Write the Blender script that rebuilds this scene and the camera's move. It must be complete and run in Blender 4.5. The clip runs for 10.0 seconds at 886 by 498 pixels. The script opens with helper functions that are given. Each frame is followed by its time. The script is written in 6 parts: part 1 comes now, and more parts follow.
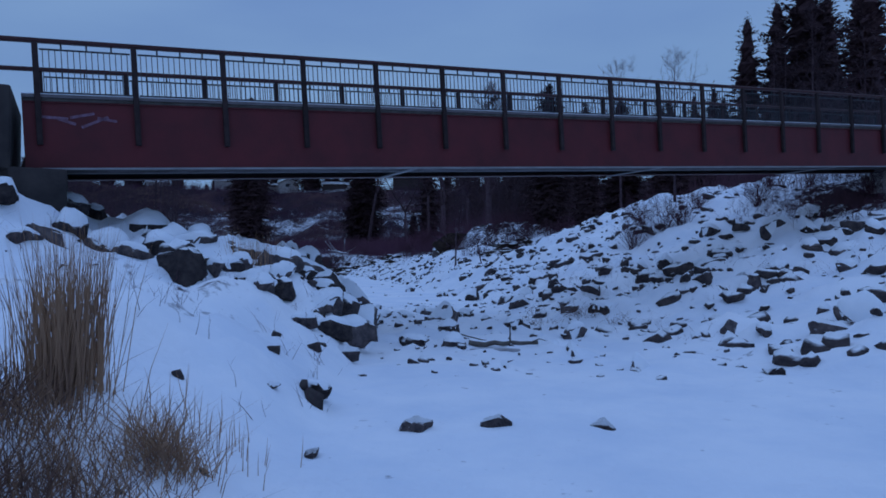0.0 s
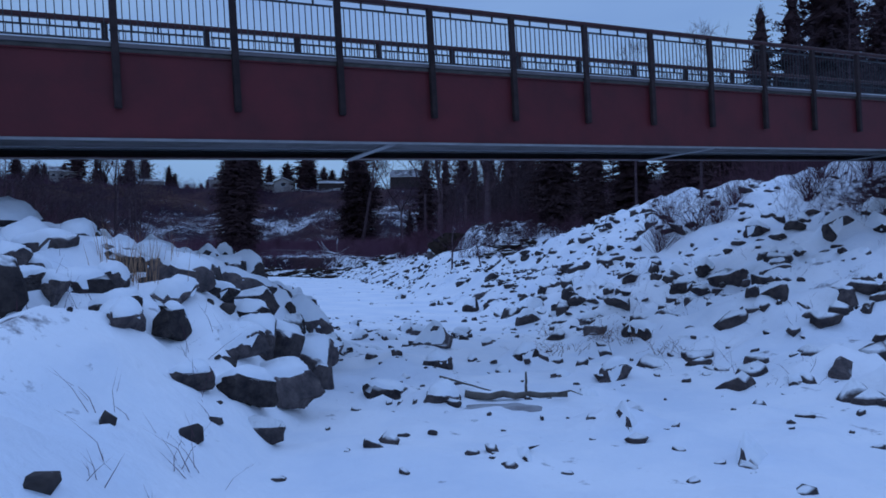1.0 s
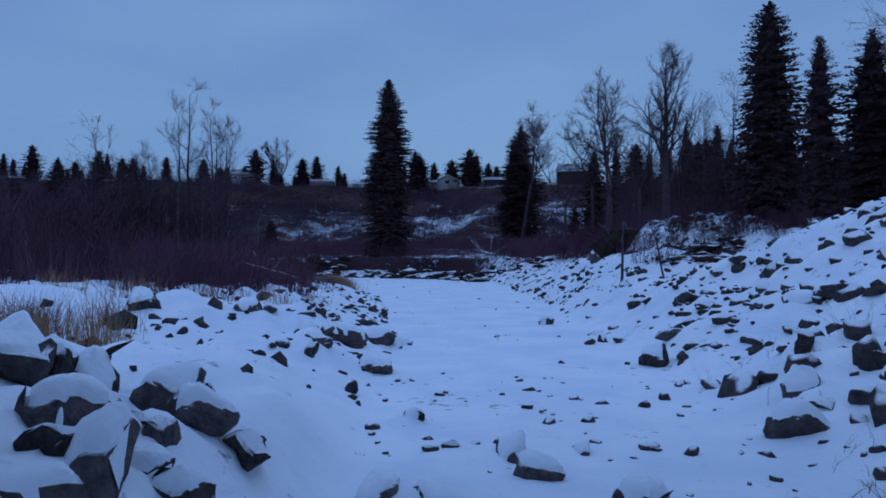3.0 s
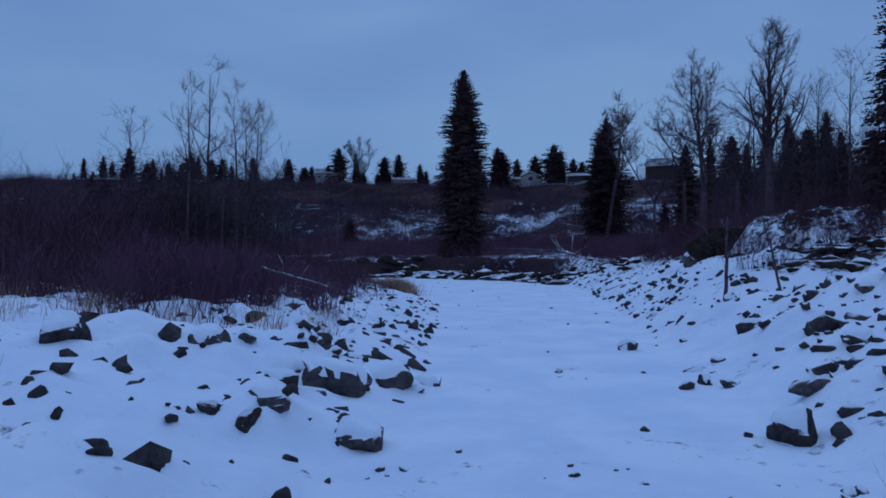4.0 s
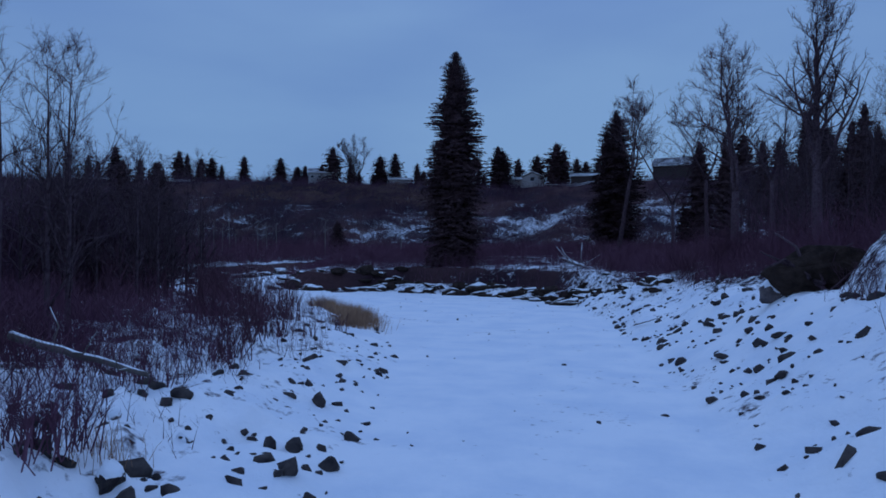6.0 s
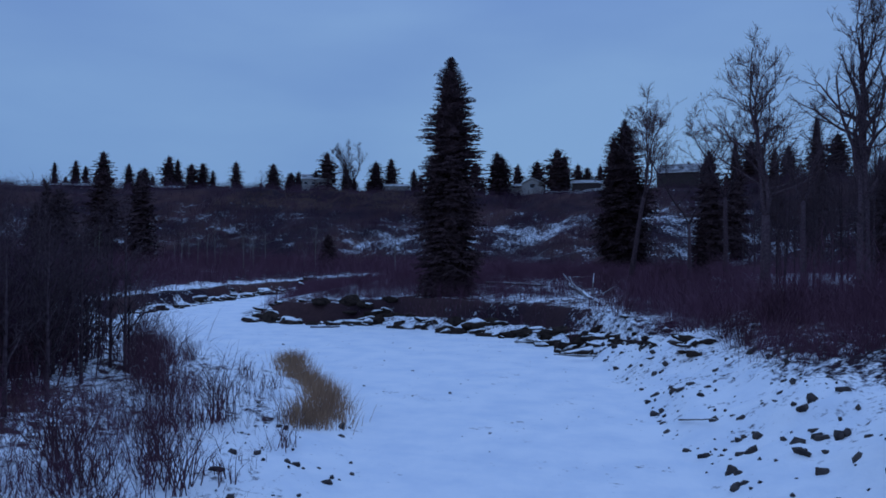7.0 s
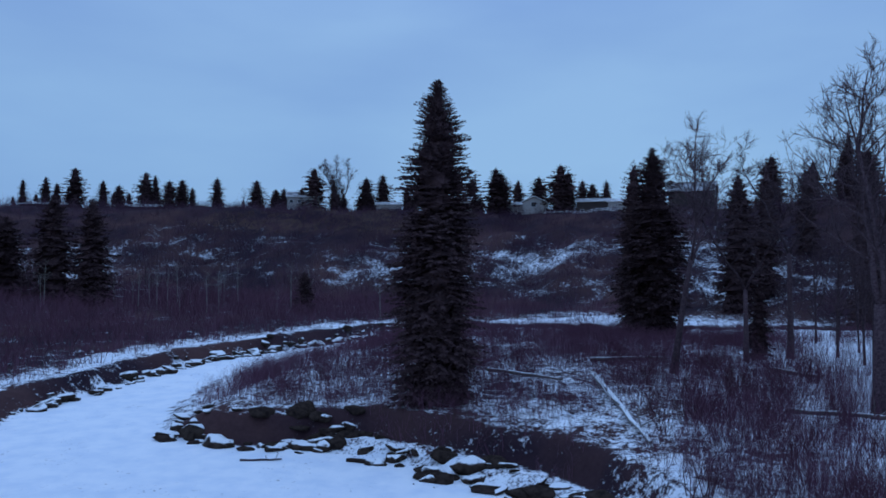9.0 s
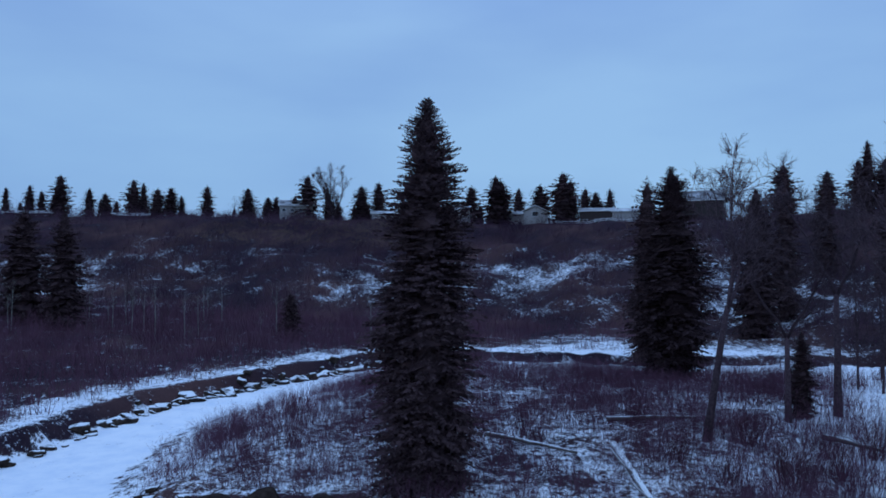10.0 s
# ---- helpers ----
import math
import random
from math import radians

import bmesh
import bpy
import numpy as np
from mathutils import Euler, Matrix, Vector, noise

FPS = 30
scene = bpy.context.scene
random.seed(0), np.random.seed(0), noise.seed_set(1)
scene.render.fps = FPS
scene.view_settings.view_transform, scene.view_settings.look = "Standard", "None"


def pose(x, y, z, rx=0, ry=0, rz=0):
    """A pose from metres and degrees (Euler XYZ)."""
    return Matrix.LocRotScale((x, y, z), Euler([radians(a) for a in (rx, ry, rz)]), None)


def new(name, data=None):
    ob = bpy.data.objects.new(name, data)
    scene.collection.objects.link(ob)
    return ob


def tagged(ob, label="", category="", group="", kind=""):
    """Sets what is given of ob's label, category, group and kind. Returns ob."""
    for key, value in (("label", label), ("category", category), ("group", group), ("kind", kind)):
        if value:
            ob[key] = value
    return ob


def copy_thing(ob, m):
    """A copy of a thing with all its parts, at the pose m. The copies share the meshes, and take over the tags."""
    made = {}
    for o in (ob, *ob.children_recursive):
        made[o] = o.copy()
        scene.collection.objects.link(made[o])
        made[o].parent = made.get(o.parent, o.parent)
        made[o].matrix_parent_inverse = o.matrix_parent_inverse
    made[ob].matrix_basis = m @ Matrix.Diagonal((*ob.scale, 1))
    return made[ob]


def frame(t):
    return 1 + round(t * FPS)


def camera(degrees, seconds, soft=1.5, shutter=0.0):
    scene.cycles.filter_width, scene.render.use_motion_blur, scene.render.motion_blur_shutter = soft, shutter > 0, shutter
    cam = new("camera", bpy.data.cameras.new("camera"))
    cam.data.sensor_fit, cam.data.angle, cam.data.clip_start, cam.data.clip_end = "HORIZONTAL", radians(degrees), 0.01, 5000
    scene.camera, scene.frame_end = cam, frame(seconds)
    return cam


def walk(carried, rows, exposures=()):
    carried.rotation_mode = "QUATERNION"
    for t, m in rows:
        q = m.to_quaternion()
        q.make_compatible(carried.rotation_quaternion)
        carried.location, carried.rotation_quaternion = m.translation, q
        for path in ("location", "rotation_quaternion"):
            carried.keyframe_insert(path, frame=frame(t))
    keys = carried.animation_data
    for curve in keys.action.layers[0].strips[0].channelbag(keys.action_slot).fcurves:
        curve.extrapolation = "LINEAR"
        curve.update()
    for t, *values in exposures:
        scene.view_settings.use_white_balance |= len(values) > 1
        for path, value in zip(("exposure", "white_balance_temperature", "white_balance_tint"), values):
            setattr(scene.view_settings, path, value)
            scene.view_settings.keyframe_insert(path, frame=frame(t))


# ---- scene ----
from mathutils.bvhtree import BVHTree

cam = camera(62.6, 10.0, soft=1.7)
METRES, EYE, TILT, LEAN, TURN = 80.0, 1.95, 1.0, 0.0, 0.0
ROWS = [
    (0.0, 0.0, 0.0, 0.0, -0.0, 0.0, -0.0),
    (0.5, 0.0013, 0.0318, 0.0005, -0.07, 0.01, 0.01),
    (1.0, 0.0028, 0.066, 0.0013, -0.11, -0.01, 0.01),
    (1.5, 0.0039, 0.1043, 0.0021, -0.1, -0.03, -0.08),
    (2.0, 0.0046, 0.1426, 0.003, 1.5, -0.06, -0.1),
    (2.5, 0.0056, 0.1819, 0.0037, 6.27, -0.13, -0.06),
    (3.0, 0.0059, 0.2204, 0.0045, 13.1, -0.19, 0.06),
    (4.5, -0.0034, 0.3317, 0.0082, 20.27, -0.38, 0.12),
    (5.0, -0.0119, 0.3724, 0.0093, 20.13, -0.4, -0.02),
    (6.5, -0.0524, 0.5131, 0.0317, 19.83, -0.17, 0.01),
    (7.0, -0.0699, 0.5711, 0.0528, 19.79, -0.1, -0.02),
    (7.5, -0.0883, 0.6318, 0.0734, 19.76, -0.03, 0.03),
    (8.0, -0.1076, 0.6953, 0.094, 19.72, 0.14, 0.05),
    (8.5, -0.126, 0.7597, 0.1163, 19.69, 0.25, 0.13),
    (9.0, -0.1451, 0.8227, 0.1387, 19.64, 0.34, 0.16),
    (9.5, -0.1633, 0.886, 0.1617, 19.62, 0.39, 0.2),
    (10.0, -0.1815, 0.9469, 0.1836, 19.59, 0.47, 0.17),
]
walk(cam, [(t, pose(0, 0, EYE, TILT, LEAN, TURN) @ pose(METRES * x, METRES * y, METRES * z, 90 + pitch, roll, yaw)) for t, x, y, z, yaw, pitch, roll in ROWS],
     exposures=[(0.0, -0.5, 6150, 10), (1.5, -0.08, 6300, 11), (2.3, -0.1, 6250, 11), (3.0, -0.48, 5900, 9), (4.5, -0.55, 5950, 10), (6.5, -0.46, 6000, 10), (8.0, -0.18, 6250, 8), (9.5, 0.08, 6500, 4), (10.0, 0.1, 6500, 4)])

# ---- light ----
SUN_EL, SUN_ROT = radians(6.0), radians(200.0)
world = bpy.data.worlds.new("dusk_sky")
scene.world = world
world.use_nodes = True
wn, wl = world.node_tree.nodes, world.node_tree.links
wn.clear()
w_out = wn.new("ShaderNodeOutputWorld")
w_bg = wn.new("ShaderNodeBackground")
w_sky = wn.new("ShaderNodeTexSky")
w_sky.sky_type, w_sky.sun_disc = "NISHITA", False
w_sky.sun_elevation, w_sky.sun_rotation = SUN_EL, SUN_ROT
w_tc = wn.new("ShaderNodeTexCoord")
w_map = wn.new("ShaderNodeMapping")
w_map.inputs["Scale"].default_value = (1.0, 1.0, 3.6)
w_noise = wn.new("ShaderNodeTexNoise")
w_noise.inputs["Scale"].default_value, w_noise.inputs["Detail"].default_value = 1.7, 5.0
w_noise.inputs["Roughness"].default_value = 0.45
w_ramp = wn.new("ShaderNodeValToRGB")
w_ramp.color_ramp.elements[0].position, w_ramp.color_ramp.elements[0].color = 0.34, (0.215, 0.355, 0.735, 1)
w_ramp.color_ramp.elements[1].position, w_ramp.color_ramp.elements[1].color = 0.68, (0.302, 0.472, 0.826, 1)
w_mix = wn.new("ShaderNodeMixRGB")
w_mix.inputs[0].default_value = 0.9
w_gain = wn.new("ShaderNodeMixRGB")
w_gain.blend_type = "MULTIPLY"
w_gain.inputs[0].default_value = 1.0
w_gain.inputs[2].default_value = (0.10, 0.10, 0.10, 1)
wl.new(w_tc.outputs["Generated"], w_map.inputs[0])
wl.new(w_map.outputs[0], w_noise.inputs["Vector"])
wl.new(w_noise.outputs[0], w_ramp.inputs[0])
wl.new(w_sky.outputs[0], w_gain.inputs[1])
wl.new(w_gain.outputs[0], w_mix.inputs[1])
wl.new(w_ramp.outputs[0], w_mix.inputs[2])
w_sep = wn.new("ShaderNodeSeparateXYZ")
w_up = wn.new("ShaderNodeMapRange")
w_up.interpolation_type = "SMOOTHSTEP"
w_up.inputs["From Min"].default_value, w_up.inputs["From Max"].default_value = 0.25, 0.95
w_up.inputs["To Min"].default_value, w_up.inputs["To Max"].default_value = 1.0, 1.7
wl.new(w_tc.outputs["Generated"], w_sep.inputs[0])
wl.new(w_sep.outputs[2], w_up.inputs["Value"])
wl.new(w_up.outputs[0], w_bg.inputs[1])
w_tint = wn.new("ShaderNodeValToRGB")
w_tint.color_ramp.elements[0].position, w_tint.color_ramp.elements[0].color = 0.1, (0.945, 1.03, 1.0, 1)
w_tint.color_ramp.elements[1].position, w_tint.color_ramp.elements[1].color = 0.6, (1.008, 0.997, 1.008, 1)
w_col = wn.new("ShaderNodeMixRGB")
w_col.blend_type = "MULTIPLY"
w_col.inputs[0].default_value = 1.0
wl.new(w_sep.outputs[2], w_tint.inputs[0])
wl.new(w_mix.outputs[0], w_col.inputs[1])
wl.new(w_tint.outputs[0], w_col.inputs[2])
wl.new(w_col.outputs[0], w_bg.inputs[0])
wl.new(w_bg.outputs[0], w_out.inputs[0])
sun = new("sun", bpy.data.lights.new("sun", "SUN"))
sun.data.energy, sun.data.angle, sun.data.color = 0.12, radians(60), (0.75, 0.85, 1.0)
sun.matrix_world = pose(0, 0, 80, 50, 0, 160)


# ---- materials ----
def mat(name, base, second=None, scale=4.0, rough=0.85, metal=0.0, bump=0.3, bump_scale=30.0, contrast=(0.35, 0.65), per_object=0.0, dist=0.02, gloss=0.25):
    """A procedural surface: two colours mixed by noise, fine relief, and a small change from piece to piece."""
    m = bpy.data.materials.new(name)
    m.use_nodes = True
    n, l = m.node_tree.nodes, m.node_tree.links
    b = n["Principled BSDF"]
    b.inputs["Roughness"].default_value, b.inputs["Metallic"].default_value = rough, metal
    b.inputs["Specular IOR Level"].default_value = gloss
    tc = n.new("ShaderNodeTexCoord")
    no = n.new("ShaderNodeTexNoise")
    no.inputs["Scale"].default_value, no.inputs["Detail"].default_value = scale, 6.0
    no.inputs["Roughness"].default_value = 0.6
    ra = n.new("ShaderNodeValToRGB")
    ra.color_ramp.elements[0].position, ra.color_ramp.elements[1].position = contrast
    ra.color_ramp.elements[0].color = (*base, 1)
    ra.color_ramp.elements[1].color = (*(second or [c * 0.75 for c in base]), 1)
    l.new(tc.outputs["Object"], no.inputs["Vector"])
    l.new(no.outputs[0], ra.inputs[0])
    last = ra.outputs[0]
    if per_object:
        inf = n.new("ShaderNodeObjectInfo")
        hs = n.new("ShaderNodeHueSaturation")
        mr = n.new("ShaderNodeMapRange")
        mr.inputs["To Min"].default_value, mr.inputs["To Max"].default_value = 1 - per_object, 1 + per_object
        l.new(inf.outputs["Random"], mr.inputs["Value"])
        l.new(mr.outputs[0], hs.inputs["Value"])
        l.new(last, hs.inputs["Color"])
        last = hs.outputs[0]
    l.new(last, b.inputs["Base Color"])
    n2 = n.new("ShaderNodeTexNoise")
    n2.inputs["Scale"].default_value, n2.inputs["Detail"].default_value = bump_scale, 4.0
    bu = n.new("ShaderNodeBump")
    bu.inputs["Strength"].default_value, bu.inputs["Distance"].default_value = bump, dist
    l.new(tc.outputs["Object"], n2.inputs["Vector"])
    l.new(n2.outputs[0], bu.inputs["Height"])
    l.new(bu.outputs[0], b.inputs["Normal"])
    return m


def snow_capped(m, low=0.55, high=0.75, scale=1.3, amount=0.22):
    """Lays snow on the faces of a material that look up, with a ragged edge."""
    n, l = m.node_tree.nodes, m.node_tree.links
    b = n["Principled BSDF"]
    src = b.inputs["Base Color"].links[0].from_socket
    ge = n.new("ShaderNodeNewGeometry")
    sep = n.new("ShaderNodeSeparateXYZ")
    no = n.new("ShaderNodeTexNoise")
    no.inputs["Scale"].default_value, no.inputs["Detail"].default_value = scale, 5.0
    ma = n.new("ShaderNodeMath")
    ma.operation = "MULTIPLY_ADD"
    ma.inputs[1].default_value, ma.inputs[2].default_value = amount * 4, -amount * 2
    ad = n.new("ShaderNodeMath")
    mr = n.new("ShaderNodeMapRange")
    mr.inputs["From Min"].default_value, mr.inputs["From Max"].default_value = low, high
    mx = n.new("ShaderNodeMixRGB")
    mx.inputs[2].default_value = (0.86, 0.88, 0.9, 1)
    l.new(ge.outputs["Position"], no.inputs["Vector"])
    l.new(ge.outputs["Normal"], sep.inputs[0])
    l.new(no.outputs[0], ma.inputs[0])
    l.new(sep.outputs[2], ad.inputs[0])
    l.new(ma.outputs[0], ad.inputs[1])
    l.new(ad.outputs[0], mr.inputs["Value"])
    l.new(mr.outputs[0], mx.inputs[0])
    l.new(src, mx.inputs[1])
    l.new(mx.outputs[0], b.inputs["Base Color"])
    return m


def ground_material():
    """Snow over brown litter and soil; the vertex layer 'cover' says how much of the litter lies open."""
    m = bpy.data.materials.new("snowy_ground")
    m.use_nodes = True
    n, l = m.node_tree.nodes, m.node_tree.links
    b = n["Principled BSDF"]
    b.inputs["Roughness"].default_value, b.inputs["Specular IOR Level"].default_value = 0.9, 0.04
    tc = n.new("ShaderNodeTexCoord")

    def noise_at(scale, detail=6.0, rough=0.6):
        q = n.new("ShaderNodeTexNoise")
        q.inputs["Scale"].default_value, q.inputs["Detail"].default_value, q.inputs["Roughness"].default_value = scale, detail, rough
        l.new(tc.outputs["Object"], q.inputs["Vector"])
        return q.outputs[0]

    def math_(op, a, c, d=None):
        q = n.new("ShaderNodeMath")
        q.operation = op
        for i, v in enumerate((a, c, d)):
            if v is None:
                continue
            if isinstance(v, (int, float)):
                q.inputs[i].default_value = v
            else:
                l.new(v, q.inputs[i])
        return q.outputs[0]

    at = n.new("ShaderNodeAttribute")
    at.attribute_name = "cover"
    patch = math_("ADD", math_("ADD", math_("MULTIPLY", noise_at(0.22, 6.0, 0.65), 0.32), math_("MULTIPLY", noise_at(1.4, 6.0, 0.7), 0.4)), math_("MULTIPLY", noise_at(4.6, 4.0, 0.6), 0.28))
    edge = math_("SUBTRACT", math_("ADD", at.outputs["Fac"], math_("MULTIPLY_ADD", patch, 4.4, -2.2)), 0.5)
    mask = n.new("ShaderNodeMapRange")
    mask.inputs["From Min"].default_value, mask.inputs["From Max"].default_value = -0.16, 0.16
    l.new(edge, mask.inputs["Value"])
    soil = n.new("ShaderNodeValToRGB")
    soil.color_ramp.elements[0].color, soil.color_ramp.elements[1].color = (0.022, 0.0145, 0.0205, 1), (0.058, 0.038, 0.0455, 1)
    l.new(noise_at(2.6, 8.0, 0.7), soil.inputs[0])
    broad = n.new("ShaderNodeValToRGB")
    broad.color_ramp.elements[0].position, broad.color_ramp.elements[1].position = 0.42, 0.68
    broad.color_ramp.elements[0].color, broad.color_ramp.elements[1].color = (0.66, 0.62, 0.72, 1), (2.0, 1.62, 1.25, 1)
    l.new(noise_at(0.055, 4.0, 0.6), broad.inputs[0])
    tint = n.new("ShaderNodeMixRGB")
    tint.blend_type = "MULTIPLY"
    tint.inputs[0].default_value = 1.0
    l.new(soil.outputs[0], tint.inputs[1])
    l.new(broad.outputs[0], tint.inputs[2])
    snow = n.new("ShaderNodeValToRGB")
    snow.color_ramp.elements[0].color, snow.color_ramp.elements[1].color = (0.76, 0.80, 0.86, 1), (0.88, 0.89, 0.91, 1)
    snow.color_ramp.elements[0].position, snow.color_ramp.elements[1].position = 0.35, 0.6
    l.new(noise_at(0.45, 5.0), snow.inputs[0])
    mx = n.new("ShaderNodeMixRGB")
    l.new(mask.outputs[0], mx.inputs[0])
    l.new(snow.outputs[0], mx.inputs[1])
    l.new(tint.outputs[0], mx.inputs[2])
    l.new(mx.outputs[0], b.inputs["Base Color"])
    bu = n.new("ShaderNodeBump")
    bu.inputs["Strength"].default_value, bu.inputs["Distance"].default_value = 0.5, 0.2
    l.new(math_("ADD", math_("MULTIPLY", noise_at(1.1, 4.0), 0.8), math_("MULTIPLY", noise_at(7.0, 4.0), 0.3)), bu.inputs["Height"])
    l.new(bu.outputs[0], b.inputs["Normal"])
    return m


M_GROUND = ground_material()
M_ROCK = snow_capped(mat("grey_rock", (0.038, 0.034, 0.04), (0.14, 0.112, 0.105), 3.4, 0.9, bump=1.0, bump_scale=9.0, contrast=(0.3, 0.72), per_object=0.5, dist=0.08, gloss=0.08), 0.62, 0.8, 1.6, 0.35)
M_STONE = mat("dark_bare_stone", (0.03, 0.026, 0.028), (0.09, 0.074, 0.068), 2.6, 0.9, bump=0.7, bump_scale=9.0, dist=0.04, gloss=0.08)
M_SOIL = snow_capped(mat("dark_soil", (0.022, 0.0155, 0.0135), (0.068, 0.048, 0.038), 1.6, 0.95, bump=0.9, bump_scale=5.0, dist=0.12, gloss=0.03), 0.6, 0.8, 0.9, 0.42)
M_ROOT = mat("dark_root_soil", (0.02, 0.014, 0.0125), (0.055, 0.038, 0.031), 2.2, 0.95, bump=0.9, bump_scale=6.0, dist=0.1, gloss=0.03)
M_RED = mat("red_brown_paint", (0.115, 0.019, 0.023), (0.08, 0.016, 0.019), 1.1, 0.55, bump=0.15, bump_scale=14.0)
M_REDDARK = mat("red_brown_rail_paint", (0.06, 0.02, 0.02), (0.042, 0.017, 0.018), 3.0, 0.5, bump=0.1)
M_DARKPOST = mat("weathered_dark_timber", (0.024, 0.015, 0.016), (0.042, 0.028, 0.027), 5.0, 0.85, bump=0.5, bump_scale=24.0, per_object=0.2)
M_PICKET = mat("dark_steel_picket", (0.035, 0.038, 0.045), (0.05, 0.05, 0.055), 6.0, 0.5, 0.3, bump=0.05)
M_STEEL = mat("grey_galvanised_steel", (0.22, 0.22, 0.23), (0.30, 0.30, 0.31), 1.6, 0.6, 0.2, bump=0.15)
M_STEELD = mat("dull_underside_steel", (0.11, 0.10, 0.105), (0.17, 0.15, 0.15), 1.2, 0.7, 0.1, bump=0.2)
M_FLANGE = mat("mottled_soffit_plate", (0.11, 0.1, 0.105), (0.055, 0.048, 0.05), 1.6, 0.7, 0.1, bump=0.2, contrast=(0.4, 0.6))
# near-black colour that carries the shade of the recess between the girders
M_UNDER = mat("shade_dark_underside", (0.022, 0.02, 0.022), (0.04, 0.035, 0.035), 1.2, 0.8, bump=0.2)
M_DECK = mat("grey_deck_timber", (0.06, 0.055, 0.05), (0.11, 0.1, 0.09), 3.0, 0.9)
M_SNOW = mat("lying_snow", (0.86, 0.88, 0.9), (0.78, 0.82, 0.87), 1.2, 0.8, bump=0.5, bump_scale=5.0, dist=0.05)
M_CONC = mat("stained_concrete", (0.06, 0.05, 0.047), (0.03, 0.026, 0.026), 1.4, 0.9, bump=0.4, bump_scale=12.0)
M_BARK = mat("dark_bark", (0.048, 0.03, 0.037), (0.112, 0.076, 0.083), 6.0, 0.95, bump=0.8, bump_scale=18.0, per_object=0.25, gloss=0.04)
M_PALEBARK = mat("pale_aspen_bark", (0.30, 0.28, 0.25), (0.11, 0.10, 0.09), 2.2, 0.9, bump=0.4)
M_NEEDLE = mat("spruce_needles", (0.047, 0.0275, 0.0305), (0.09, 0.055, 0.057), 1.2, 0.9, bump=0.0, per_object=0.25, gloss=0.03)
M_BRUSH = mat("bare_brush_stems", (0.065, 0.0305, 0.041), (0.13, 0.066, 0.08), 0.5, 0.9, bump=0.0, gloss=0.03)
M_WILLOW = mat("red_brown_willow_stems", (0.094, 0.042, 0.064), (0.162, 0.079, 0.108), 0.35, 0.9, bump=0.0, gloss=0.03)
M_HILL = mat("dark_hillside_brush_stems", (0.047, 0.0245, 0.0415), (0.12, 0.067, 0.094), 0.06, 0.9, bump=0.0, gloss=0.03)
M_TAN = mat("dull_tan_hill_grass", (0.2, 0.132, 0.104), (0.115, 0.074, 0.066), 0.08, 0.9, bump=0.0, gloss=0.03)
M_STRAW = mat("dry_straw_grass", (0.44, 0.27, 0.16), (0.25, 0.15, 0.1), 0.9, 0.9, bump=0.0, gloss=0.04)
M_DEAD = mat("matted_dead_grass", (0.2, 0.12, 0.088), (0.11, 0.066, 0.056), 0.9, 0.9, bump=0.0, gloss=0.03)
M_WOOD = snow_capped(mat("grey_drift_wood", (0.09, 0.075, 0.065), (0.16, 0.14, 0.12), 4.0, 0.9, bump=0.6), 0.6, 0.75)
M_ICE = mat("thin_dirty_ice", (0.42, 0.43, 0.46), (0.2, 0.19, 0.2), 1.8, 0.35, bump=0.2)


# ---- mesh helpers ----
def mesh_of(name, verts, faces, material, smooth=False):
    """A mesh from arrays of vertices and of triangles or quads."""
    me = bpy.data.meshes.new(name)
    v = np.asarray(verts, dtype=np.float32)
    f = np.asarray(faces, dtype=np.int32)
    me.vertices.add(len(v))
    me.vertices.foreach_set("co", v.ravel())
    k = f.shape[1]
    me.loops.add(f.size)
    me.loops.foreach_set("vertex_index", f.ravel())
    me.polygons.add(len(f))
    me.polygons.foreach_set("loop_start", np.arange(0, f.size, k, dtype=np.int32))
    me.polygons.foreach_set("use_smooth", np.full(len(f), smooth))
    me.materials.append(material)
    me.update(calc_edges=True)
    me.validate()
    return me


def part(name, data, material=None, parent=None, label=""):
    """Links a bmesh or a mesh as one object under a thing or part."""
    if isinstance(data, bmesh.types.BMesh):
        me = bpy.data.meshes.new(name)
        data.to_mesh(me)
        data.free()
        me.materials.append(material)
        data = me
    ob = new(name, data)
    if parent is not None:
        ob.parent = parent
    return tagged(ob, label)


def box(x0, y0, z0, x1, y1, z1, bevel=0.0):
    bm = bmesh.new()
    bmesh.ops.create_cube(bm, size=1.0, matrix=Matrix.Translation(((x0 + x1) / 2, (y0 + y1) / 2, (z0 + z1) / 2)) @ Matrix.Diagonal((x1 - x0, y1 - y0, z1 - z0, 1)))
    if bevel:
        bmesh.ops.bevel(bm, geom=bm.edges[:], offset=bevel, segments=1, affect="EDGES")
    return bm


